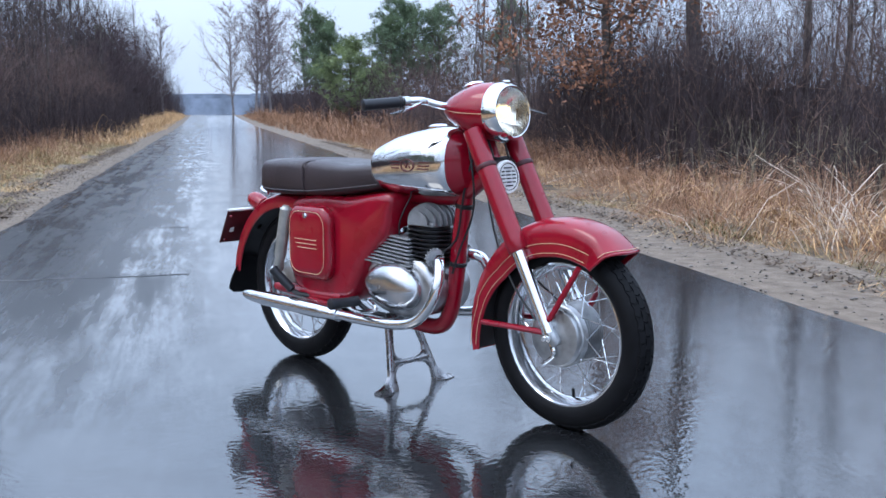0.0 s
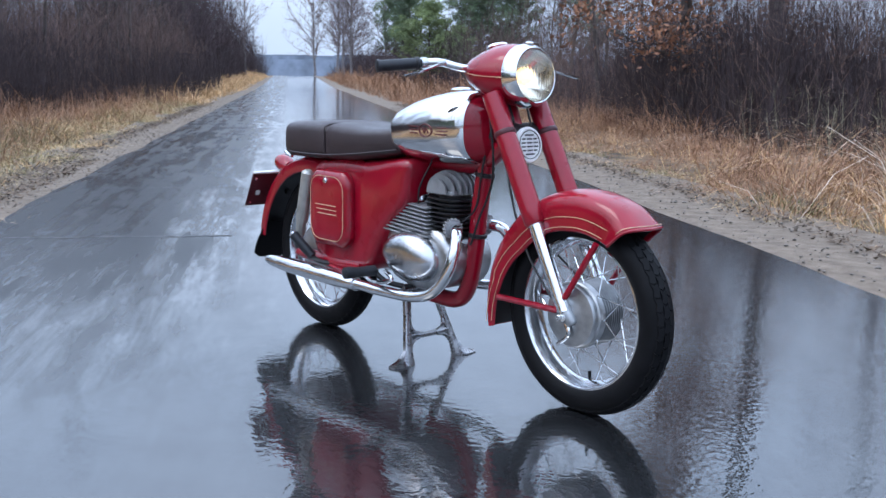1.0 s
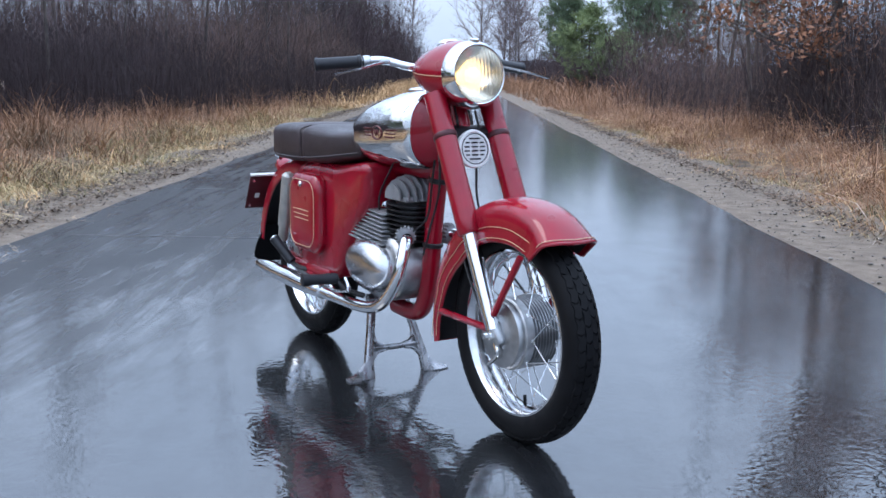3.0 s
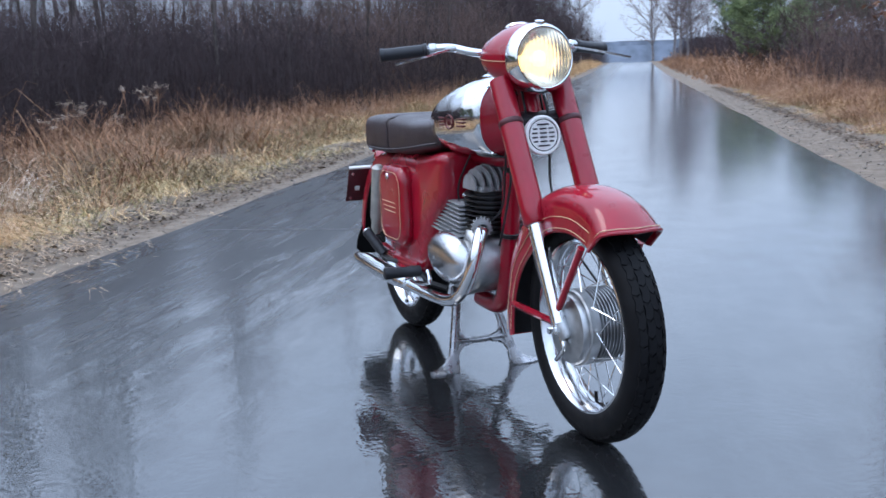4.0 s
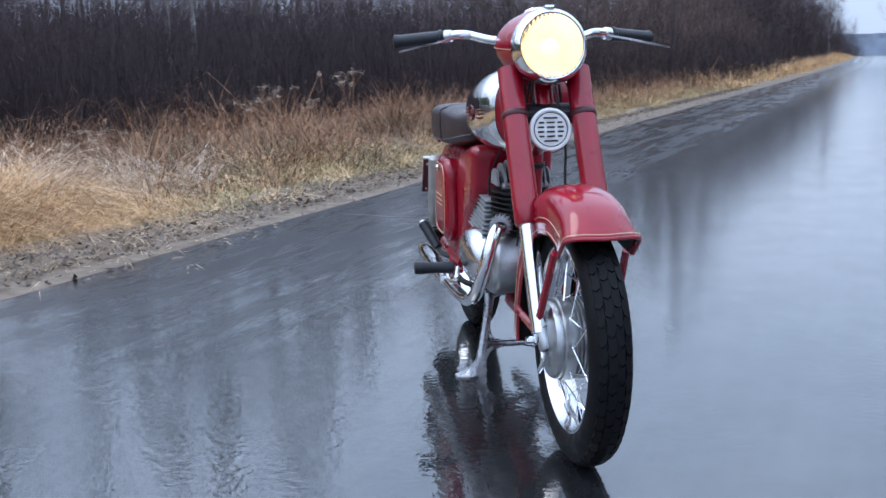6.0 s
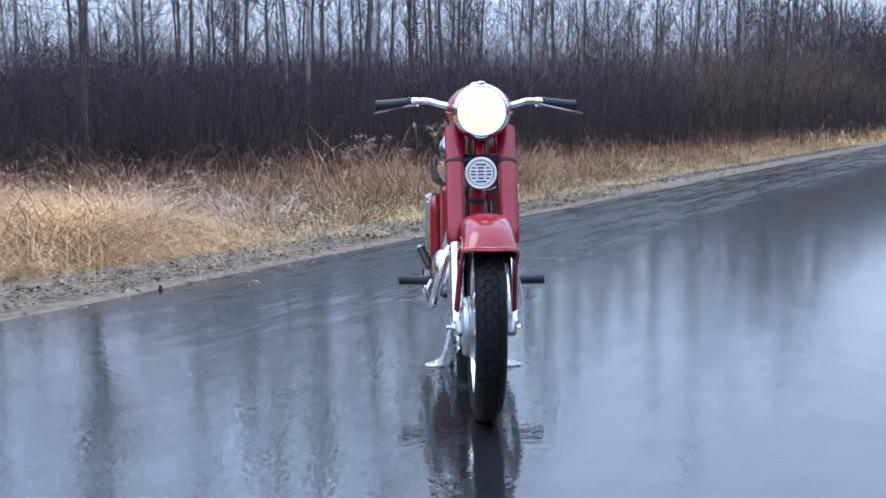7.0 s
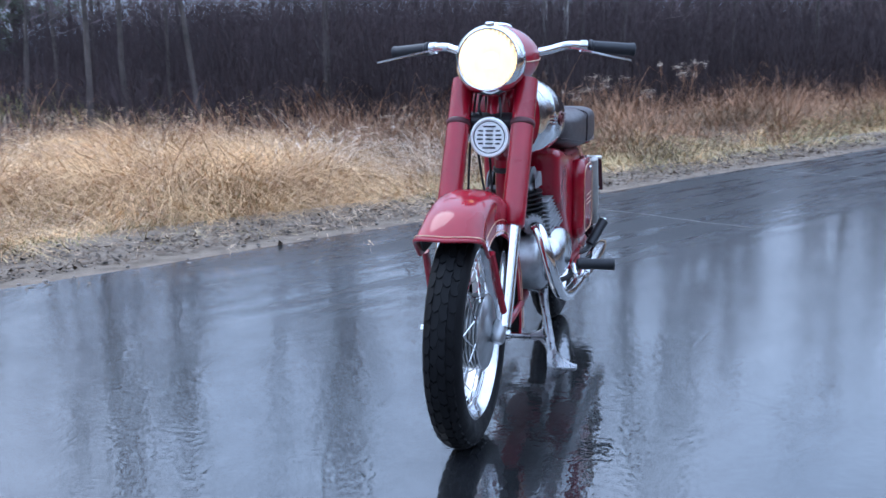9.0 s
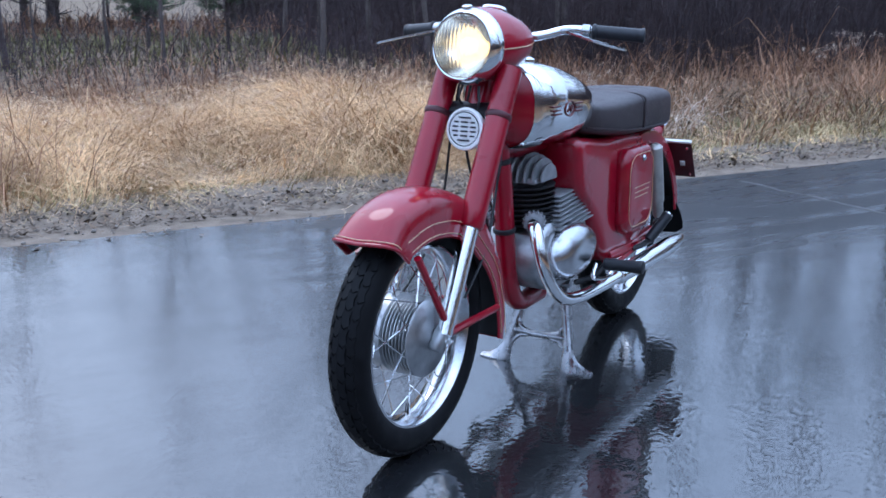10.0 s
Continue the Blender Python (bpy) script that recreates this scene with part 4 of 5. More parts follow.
ribbon(svals, lambda s: [2.02, 2.3, 2.65, 3.1 + wob(s, 4, 0.15)], lambda s, n: -0.012 + 0.012 * noise.noise(Vector((s, n * 2, 9))), 0.06, GRAVEL, "shoulder_right", "damp grey gravel shoulder beside the asphalt", "shoulder")

# worn transverse joints across the left lane
for s0, n0, n1 in ((5.28, -2.2, -0.9), (2.77, -2.1, -0.85)):
    rings = []
    for i in range(31):
        n = n0 + (n1 - n0) * i / 30
        s = s0 + wob(n * 6, s0, 0.03)
        w = 0.012 + 0.008 * noise.noise(Vector((n * 9, s0, 3)))
        rings.append([on_road(s - w, n, 0.0), on_road(s - w * 0.7, n, 0.003), on_road(s + w * 0.7, n, 0.003), on_road(s + w, n, 0.0)])
    part("joint", add_loft(bmesh.new(), rings), BLACK, road, "dark tar joint across the lane")

# the ground, one sheet to the horizon
gs = np.concatenate([[-1800, -600, -200, -90], np.arange(-45, 70, 1.0), np.arange(70, 214, 4.0), [220, 300, 450, 800, 2000]])
gn = np.concatenate([[-2000, -600, -200, -80, -45], np.arange(-30, 25, 1.0), [32, 50, 90, 200, 600, 2000]])
S, N = np.meshgrid(gs, gn, indexing="ij")
Zg = np.full(S.shape, -0.04)
for i in range(S.shape[0]):
    for j in range(S.shape[1]):
        a = max(0.0, abs(N[i, j] + 0.1) - 3.4)
        if a > 0:
            Zg[i, j] = -0.06 + 0.09 * noise.noise(Vector((S[i, j] * 0.35, N[i, j] * 0.35, 0))) * min(1, a / 2) + 0.02
gv = to_world(S.ravel(), N.ravel(), Zg.ravel())
rows_, cols_ = S.shape
quad = [(i * cols_ + j, (i + 1) * cols_ + j, (i + 1) * cols_ + j + 1, i * cols_ + j + 1) for i in range(rows_ - 1) for j in range(cols_ - 1)]
gt = [t for a, b, c, d in quad for t in ((a, b, c), (a, c, d))]
tagged(new("ground", fast_mesh("ground", gv, gt, SOIL, True)), "brown leaf-strewn ground under dead grass", "ground", kind="structure")


def pebbles(name, count, n0, n1, s0, s1, lo, hi, mat, label):
    """Many small flattened stones."""
    ico = bmesh.new()
    bmesh.ops.create_icosphere(ico, subdivisions=1, radius=1)
    base = np.array([v.co for v in ico.verts])
    faces = np.array([[v.index for v in f.verts] for f in ico.faces])
    ico.free()
    s, n = rng.uniform(s0, s1, count), rng.uniform(n0, n1, count)
    r = lo + (hi - lo) * rng.random(count) ** 3
    c = to_world(s, n, -0.006 + r * 0.25)
    v = base[None] * (r[:, None, None] * rng.uniform(0.6, 1.2, (count, 1, 3)) * np.array([1, 1, 0.55])) + c[:, None]
    t = faces[None] + (np.arange(count) * len(base))[:, None, None]
    tagged(new(name, fast_mesh(name, v.reshape(-1, 3), t.reshape(-1, 3), mat)), label, "stones", kind="stuff")


pebbles("gravel_stones", 5000, -3.2, -2.22, -12, 26, 0.003, 0.016, PEBBLE, "small damp stones on the gravel shoulder")
pebbles("gravel_stones", 5000, 2.05, 3.1, -12, 26, 0.003, 0.016, PEBBLE, "small damp stones on the gravel shoulder")
pebbles("road_grit", 260, -2.2, 2.0, -6, 14, 0.002, 0.009, PEBBLE, "scattered grit and bits of leaf on the wet road")


def grass(name, count, n0, n1, s0, s1, h0, h1, width, mat, label, clump=0.0, lean=0.5, skew=1.0, density=None, plumes=0.0, profile=None, curved=False):
    """Bent tapering blades; clump pulls them together into tufts."""
    s, n = rng.uniform(s0, s1, count), n0 + (n1 - n0) * rng.random(count) ** skew
    if clump:
        k = max(4, int(count / 45))
        cs, cn = rng.uniform(s0, s1, k), n0 + (n1 - n0) * rng.random(k) ** skew
        which = rng.integers(0, k, count)
        near = rng.random(count) < clump
        s = np.where(near, cs[which] + rng.normal(0, 0.13, count), s)
        n = np.where(near, cn[which] + rng.normal(0, 0.13, count), n)
        tall = rng.uniform(0.45, 1.4, k)[which]
    else:
        tall = np.ones(count)
    keep = (n < -2.6) | (n > 2.55)
    if density is not None:
        f = np.array([noise.noise(Vector((a * 0.5, b * 0.5, density))) for a, b in zip(s, n)])
        keep &= f > rng.uniform(-0.9, 0.25, count)
    s, n, tall = s[keep], n[keep], tall[keep]
    m = len(s)
    edge = np.minimum(1.0, 0.25 + np.maximum(0, np.abs(n) - 2.7) * 0.6)
    h = (h0 + (h1 - h0) * rng.random(m)) * tall * edge
    a = rng.uniform(0, 2 * np.pi, m)
    swirl = np.array([noise.noise(Vector((p * 0.9, q * 0.9, 7.7))) for p, q in zip(s, n)])
    b = swirl * 7.0 + rng.normal(0, 1.15, m)
    mound = np.array([noise.noise(Vector((p * 0.8, q * 0.9, 2.2))) for p, q in zip(s, n)])
    h = h * (0.82 + 1.2 * mound)
    if profile:
        h = np.minimum(h * np.interp(s, *profile), 0.95 * h1)
    bend = h * lean * rng.uniform(0.25, 1.1, m)
    base = to_world(s, n, np.full(m, -0.05))
    wv = np.stack([np.cos(a), np.sin(a), 0 * a], -1) * (width * rng.uniform(0.6, 1.4, m))[:, None]
    bd = np.stack([np.cos(b), np.sin(b), 0 * b], -1)
    upv = np.array([0, 0, 1.0])
    flop = np.clip(bend / h, 0, 1.45)
    mid = base + bd * (bend * 0.28)[:, None] + upv * (h * 0.55)[:, None]
    top = base + bd * (bend * 0.7)[:, None] + upv * (h * (0.92 - 0.25 * flop ** 2))[:, None]
    tip = base + bd * (bend * 1.15)[:, None] + upv * (h * (1.05 - 0.62 * flop))[:, None]
    v = np.stack([base - wv, base + wv, mid + wv * 0.8, mid - wv * 0.8, top + wv * 0.55, top - wv * 0.55, tip], 1).reshape(-1, 3)
    t = (np.array([[0, 1, 2], [0, 2, 3], [3, 2, 4], [3, 4, 5], [5, 4, 6]])[None] + (np.arange(m) * 7)[:, None, None]).reshape(-1, 3)
    if curved:
        rows = []
        for f, k in ((0.0, 1.0), (0.3, 0.95), (0.56, 0.8), (0.8, 0.55)):
            p = base + bd * (bend * 1.15 * f ** 1.8)[:, None] + upv * (h * (1.05 * f - 0.62 * flop * f ** 3))[:, None]
            rows += [p - wv * k, p + wv * k]
        v = np.stack(rows + [tip], 1).reshape(-1, 3)
        t = (np.array([[0, 1, 3], [0, 3, 2], [2, 3, 5], [2, 5, 4], [4, 5, 7], [4, 7, 6], [6, 7, 8]])[None] + (np.arange(m) * 9)[:, None, None]).reshape(-1, 3)
    if plumes:
        pick = np.flatnonzero(rng.random(m) < plumes * (0.35 + 1.3 * (h > np.quantile(h, 0.6))))
        per = 7
        axis = (tip - top)[pick] + upv * 0.05
        axis /= np.linalg.norm(axis, axis=1, keepdims=True)
        c = np.repeat(tip[pick], per, 0) - np.repeat(axis, per, 0) * rng.uniform(-0.02, 0.13, (len(pick) * per, 1)) + rng.normal(0, 0.01, (len(pick) * per, 3))
        d = np.repeat(axis, per, 0) + rng.normal(0, 0.6, c.shape)
        d *= (rng.uniform(0.025, 0.06, len(c)) / np.linalg.norm(d, axis=1))[:, None]
        w = np.cross(d, rng.normal(0, 1, c.shape))
        w *= (0.0013 / np.linalg.norm(w, axis=1))[:, None]
        pv = np.stack([c - w, c + w, c + d], 1).reshape(-1, 3)
        tagged(new("grass_plumes", fast_mesh("grass_plumes", pv, np.arange(len(pv)).reshape(-1, 3), FLUFF)), "pale feathery fluff on the tall dead grass", "grass", kind="stuff")
    return tagged(new(name, fast_mesh(name, v, t, mat)), label, "grass", kind="stuff")


# left verge
grass("dry_grass", 6500, -2.85, -4.6, 2.5, 26, 0.14, 0.36, 0.003, STRAW, "dry straw-coloured grass along the road", 0.75, 1.9, 1.5)
grass("matted_grass", 20000, -2.58, -3.9, -11, 26, 0.14, 0.34, 0.003, MATTED, "flattened pale grass at the gravel edge", 0.7, 3.0, 1.2)
grass("russet_grass", 46000, -3.3, -10, -11, 30, 0.22, 0.6, 0.003, RUSSET, "reddish-brown dead weeds behind the verge", 0.7, 1.5)
grass("green_grass", 21000, -2.6, -4.4, -11, 26, 0.1, 0.26, 0.0034, GREENISH, "short yellow-green grass at the gravel edge", 0.6, 1.8)
grass("dry_grass", 12000, -2.8, -5.0, 26, 110, 0.2, 0.6, 0.012, STRAW, "dry straw-coloured grass along the far road", 0.5, 1.3)
grass("dead_weeds", 9000, -3.2, -6.5, 2.3, 12, 0.12, 0.4, 0.0032, SOIL, "dark matted dead weeds between the grass", 0.8, 2.2)
grass("field_grass", 9000, -12, -23, -25, 9, 0.15, 0.35, 0.014, GREENISH, "green field grass seen between the trunks", 0.2, 0.8)
grass("field_grass", 6000, -23, -38, -30, 14, 0.25, 0.5, 0.025, RUSSET, "pale brown field grass beyond the trunks", 0.2, 0.8)
# a thick stand of tall pale grass left of the bike
grass("tall_grass", 105000, -3.2, -6.6, -9, 2.7, 0.42, 0.8, 0.0018, STRAW, "thick stand of tall pale dry grass", 0.93, 2.3, density=4.0, plumes=0.24, profile=((-9, -1.6, -0.7, 0.5, 1.3, 2.1, 2.7), (0.95, 1.0, 0.72, 0.8, 1.15, 1.0, 0.5)), curved=True)
grass("plume_grass", 900, -3.9, -4.9, 2.1, 3.9, 0.45, 0.72, 0.002, PLUME, "pale feathery reed plumes at the end of the tall grass", 0.8, 1.6, plumes=0.9, curved=True)
# right verge
grass("dry_grass", 3500, 2.7, 4.2, -6, 28, 0.16, 0.4, 0.003, STRAW, "dry straw-coloured grass along the road", 0.75, 2.0, 1.2)
grass("matted_grass", 6000, 2.6, 3.3, -6, 28, 0.12, 0.28, 0.003, MATTED, "flattened pale grass at the gravel edge", 0.7, 3.0, 1.2)
grass("russet_grass", 62000, 2.9, 8.0, -6, 38, 0.26, 0.72, 0.0024, RUSSET, "reddish-brown dead weeds behind the verge", 0.85, 2.2, curved=True, plumes=0.04)
grass("green_grass", 6000, 2.6, 3.4, -6, 28, 0.08, 0.2, 0.0034, GREENISH, "short yellow-green grass at the gravel edge", 0.6, 1.8)
grass("dry_grass", 12000, 2.7, 9.0, 28, 110, 0.3, 0.9, 0.012, RUSSET, "dead brown grass along the far road", 0.5, 1.0)
grass("reed_leaves", 150, 2.9, 4.2, 0.4, 4.5, 0.5, 0.85, 0.0026, PLUME, "long drooping pale reed leaves in the verge", 0.6, 1.8, curved=True)


# ---- woods ----
S_OPEN = 5.0  # the left wood is thin before this, and a field shows through


def prism(segs, sides):
    """Tapered prisms for rows of (start, end, radius, end radius)."""
    P0, P1 = np.array([q[0] for q in segs]), np.array([q[1] for q in segs])
    r0, r1 = np.array([q[2] for q in segs]), np.array([q[3] for q in segs])
    d = P1 - P0
    d /= np.maximum(np.linalg.norm(d, axis=1, keepdims=True), 1e-9)
    ref = np.where(np.abs(d[:, 2:3]) < 0.9, np.array([[0, 0, 1.0]]), np.array([[1.0, 0, 0]]))
    a = np.cross(d, ref)
    a /= np.maximum(np.linalg.norm(a, axis=1, keepdims=True), 1e-9)
    b = np.cross(d, a)
    ang = np.arange(sides) * 2 * np.pi / sides
    off = a[:, None] * np.cos(ang)[None, :, None] + b[:, None] * np.sin(ang)[None, :, None]
    v = np.concatenate([P0[:, None] + off * r0[:, None, None], P1[:, None] + off * r1[:, None, None]], 1)
    t = []
    for k in range(sides):
        m = (k + 1) % sides
        t += [(k, m, sides + m), (k, sides + m, sides + k)]
    tt = np.array(t)[None] + (np.arange(len(segs)) * 2 * sides)[:, None, None]
    return v.reshape(-1, 3), tt.reshape(-1, 3)


def ribbons(segs):
    """Thin flat tapering strips for the finest twigs."""
    P0, P1 = np.array([q[0] for q in segs]), np.array([q[1] for q in segs])
    r0, r1 = np.array([q[2] for q in segs]), np.array([q[3] for q in segs])
    d = P1 - P0
    a = np.cross(d, rng.normal(0, 1, d.shape))
    a /= np.maximum(np.linalg.norm(a, axis=1, keepdims=True), 1e-9)
    v = np.stack([P0 - a * r0[:, None], P0 + a * r0[:, None], P1 + a * r1[:, None], P1 - a * r1[:, None]], 1)
    t = np.array([[0, 1, 2], [0, 2, 3]])[None] + (np.arange(len(segs)) * 4)[:, None, None]
    return v.reshape(-1, 3), t.reshape(-1, 3)


def grow(rnd, height, base_r, first=0.3, limbs=22, spread=0.5, up=0.75, twigs=9, fine=0.006):
    """Trunk and limbs, and the twigs of a bare crown."""
    trunk, tw, p = [], [], np.zeros(3)
    nodes = [p]
    steps = 9
    lean = rnd.normal(0, 0.02, 2)
    for i in range(steps):
        q = p + np.array([lean[0] + rnd.normal(0, 0.035), lean[1] + rnd.normal(0, 0.035), 1]) * height / steps
        ra, rb = base_r * (1 - i / steps) ** 0.8 + 0.008, base_r * (1 - (i + 1) / steps) ** 0.8 + 0.006
        if i == 0:
            ra *= 1.3
        trunk.append((p, q, ra, rb))
        p = q
        nodes.append(p)
    for k in range(limbs):
        f = first + (1 - first) * (k + rnd.random()) / limbs
        x = f * steps
        i = min(steps - 1, int(x))
        o = nodes[i] + (nodes[i + 1] - nodes[i]) * (x - i)
        a = rnd.uniform(0, 2 * np.pi)
        ln = height * spread * (1.05 - f) ** 0.7 * rnd.uniform(0.5, 1.1)
        d = np.array([np.cos(a), np.sin(a), up * rnd.uniform(0.6, 1.5)])
        d /= np.linalg.norm(d)
        r = base_r * 0.32 * (1 - f * 0.7)
        q = o
        for j in range(3):
            d2 = d + rnd.normal(0, 0.14, 3) + np.array([0, 0, 0.12])
            d2 /= np.linalg.norm(d2)
            e = q + d2 * ln / 3
            trunk.append((q, e, r * (1 - j / 3.4), r * (1 - (j + 1) / 3.4)))
            for m in range(max(1, twigs // 3)):
                g = q + (e - q) * rnd.random()
                dd = d2 + rnd.normal(0, 0.5, 3) + np.array([0, 0, 0.25])
                dd /= np.linalg.norm(dd)
                tl = ln * rnd.uniform(0.15, 0.5)
                h1 = g + dd * tl
                tw.append((g, h1, fine, fine * 0.4))
                for _ in range(3):
                    g2 = g + (h1 - g) * rnd.uniform(0.2, 1)
                    d3 = dd + rnd.normal(0, 0.5, 3) + np.array([0, 0, 0.1])
                    tw.append((g2, g2 + d3 / np.linalg.norm(d3) * tl * rnd.uniform(0.25, 0.6), fine * 0.6, fine * 0.25))
            q = e
    return trunk, tw


def bare_tree(seed, height, base_r, mat, label, twig=TWIG, **kw):
    rnd = np.random.default_rng(seed)
    trunk, tw = grow(rnd, height, base_r, **kw)
    root = tagged(new("tree"), label, "tree")
    o = new("trunk", fast_mesh("trunk", *prism(trunk, 5), mat, True))
    o.parent = root
    o = new("crown", fast_mesh("crown", *ribbons(tw), twig))
    o.parent = root
    return root


def leaves(rnd, spots, per, size, spread, slim=0.45):
    """Small bent leaf triangles round the spots."""
    c = np.repeat(np.array(spots), per, 0) + rnd.normal(0, spread, (len(spots) * per, 3))
    a, b = rnd.normal(0, 1, (2, len(c), 3))
    a /= np.linalg.norm(a, axis=1, keepdims=True)
    b = np.cross(a, b)
    b /= np.linalg.norm(b, axis=1, keepdims=True)
    k = size * rnd.uniform(0.6, 1.3, (len(c), 1))
    v = np.stack([c - a * k, c + b * k * slim, c + a * k, c - b * k * slim], 1).reshape(-1, 3)
    t = (np.array([[0, 1, 2], [0, 2, 3]])[None] + (np.arange(len(c)) * 4)[:, None, None]).reshape(-1, 3)
    return v, t


def pine_tree(seed, height, label, needles):
    """A Scots pine: bare lower trunk with dead twigs, upswept whorls and tufts of needles, an uneven top."""
    rnd = np.random.default_rng(seed)
    lean = rnd.normal(0, 0.02, 2)
    at = lambda z: np.array([lean[0] * z, lean[1] * z, z])
    trunk = [(at(height * i / 8), at(height * (i + 1) / 8), 0.018 * height * (1 - i / 8.6), 0.018 * height * (1 - (i + 1) / 8.6)) for i in range(8)]
    spots = []
    for z in np.arange(0.12, 0.985, 0.042):
        live = z > 0.26
        for k in range(6 if live else 4):
            a = rnd.uniform(0, 2 * np.pi)
            wide = 0.27 * min(1.0, (1.02 - z) * 1.9) ** 0.75 * (0.75 + 0.5 * min(1, z / 0.45))
            ln = height * wide * rnd.uniform(0.35, 1.15) * (1 if live else 0.7)
            o = at(height * z)
            e = o + np.array([np.cos(a) * ln, np.sin(a) * ln, ln * rnd.uniform(0.1, 0.7)])
            trunk.append((o, e, 0.008 * height * (1.05 - z) * 0.6 + 0.004, 0.004))
            if live and rnd.random() < 0.9:
                for f in (0.5, 0.72, 0.88, 1.0):
                    p = o + (e - o) * f
                    spots.append(p)
                    for _ in range(2 if f > 0.6 else 1):
                        q = p + rnd.normal(0, 0.028 * height, 3) + np.array([0, 0, 0.018 * height])
                        trunk.append((p, q, 0.006, 0.003))
                        spots.append(q)
    spots.append(at(height))
    root = tagged(new("pine_tree"), label, "tree")
    o = new("trunk", fast_mesh("trunk", *prism(trunk, 4), BARK, True))
    o.parent = root
    c = np.repeat(np.array(spots), 24, 0)
    d = rnd.normal(0, 1, c.shape) + np.array([0, 0, 0.55])
    d *= (0.03 * height * rnd.uniform(0.5, 1.15, len(c)) / np.linalg.norm(d, axis=1))[:, None]
    c += rnd.normal(0, 0.009 * height, c.shape)
    w = np.cross(d, rnd.normal(0, 1, c.shape))
    w *= (0.0022 * height / np.linalg.norm(w, axis=1))[:, None]
    v = np.stack([c - w, c + w, c + d], 1).reshape(-1, 3)
    o = new("crown", fast_mesh("crown", v, np.arange(len(v)).reshape(-1, 3), needles))
    o.parent = root
    return root


ALDER = "slender leafless grey-brown roadside tree"
kinds = [bare_tree(11, 8.0, 0.038, BARK, ALDER, limbs=24, spread=0.3, up=1.1, twigs=9),
         bare_tree(12, 7.0, 0.031, BARK, ALDER, limbs=26, spread=0.28, up=1.3, twigs=9),
         bare_tree(13, 9.5, 0.045, BARK, ALDER, limbs=22, spread=0.3, up=1.0, twigs=9, first=0.4),
         bare_tree(14, 6.0, 0.026, BARK, ALDER, limbs=26, spread=0.33, up=1.2, twigs=9, first=0.15),
         bare_tree(15, 9.0, 0.045, BIRCH, "white-barked leafless birch at the wood's edge", limbs=22, spread=0.26, up=1.2, twigs=9, first=0.45)]
for k, ob in enumerate(kinds):
    ob.matrix_basis = pose(*on_road(14 + 3.1 * k, -10 - 0.9 * k, -0.05)) if k < 4 else pose(-15.3, -2.1, -0.05)
    tagged(ob, group="birches at the wood's edge" if k == 4 else "leafless trees along the road")


def plant(ob, s, n, turn, size):
    return copy_thing(ob, pose(*on_road(s, n, -0.05), 0, 0, turn) @ Matrix.Scale(size, 4))


def wood(count, s0, s1, edge, depth, side, size=1.0):
    for _ in range(count):
        s = rng.uniform(s0, s1)
        n = side * (edge(s) + depth * rng.random() ** 1.4)
        k = int(rng.choice(5, p=(0.27, 0.27, 0.18, 0.26, 0.02)))
        k = 0 if k == 4 and s < 6 else k
        o = plant(kinds[k], s, n, rng.uniform(0, 360), 1.0)
        o.scale = (1, 1, 1)
        f = rng.uniform(0.75, 1.15) * size
        o.matrix_basis = o.matrix_basis @ Matrix.Diagonal((f, f, f * rng.uniform(0.9, 1.1), 1))


def left_edge(s):
    return float(np.interp(s, [-30, 12, 28, 200], [8.5, 8.5, 5.2, 4.6]))


def right_edge(s):
    return float(np.interp(s, [-30, 10, 40, 200], [6.5, 6.5, 6.5, 5.0]))


wood(46, -25, 5, left_edge, 12, -1, 0.85)
wood(14, 24, 50, left_edge, 5, -1, 1.2)
wood(100, 5, 45, left_edge, 12, -1)
wood(64, -20, 30, right_edge, 14, 1)


def far_wood(name, count, s0, s1, edge, depth, side, size, label):
    """Many bare trees too far off to tell apart, in one mesh for bark and one for twigs."""
    spots = [(rng.uniform(s0, s1), rng.random() ** 1.3, rng.uniform(0, 6.28), rng.uniform(0.8, 1.25) * size, int(rng.integers(0, 4))) for _ in range(count)]
    for child, what in ((0, "trunks"), (1, "crowns")):
        vs, ts, base = [], [], 0
        for s, d, turn, f, k in spots:
            me = kinds[k].children[child].data
            co = np.empty(len(me.vertices) * 3)
            me.vertices.foreach_get("co", co)
            co = co.reshape(-1, 3) * f
            ca, sa = math.cos(turn), math.sin(turn)
            co = np.stack([co[:, 0] * ca - co[:, 1] * sa, co[:, 0] * sa + co[:, 1] * ca, co[:, 2]], -1) + np.array(on_road(s, side * (edge(s) + depth * d), -0.05))
            ix = np.empty(len(me.loops), np.int32)
            me.loops.foreach_get("vertex_index", ix)
            vs.append(co)
            ts.append(ix.reshape(-1, 3) + base)
            base += len(co)
        tagged(new(name + "_" + what, fast_mesh(name, np.concatenate(vs), np.concatenate(ts), TWIG if child else BARK)), label, "woods", kind="stuff")


far_wood("far_trees", 70, 46, 200, left_edge, 12, -1, 0.95, "leafless trees far along the road")
far_wood("far_trees", 24, 34, 200, lambda s: right_edge(s) + 3.5, 14, 1, 0.72, "leafless trees far along the road")
far_wood("deep_trees", 60, 4, 46, lambda s: left_edge(s) + 11, 18, -1, 1.0, "leafless trees deep in the wood")


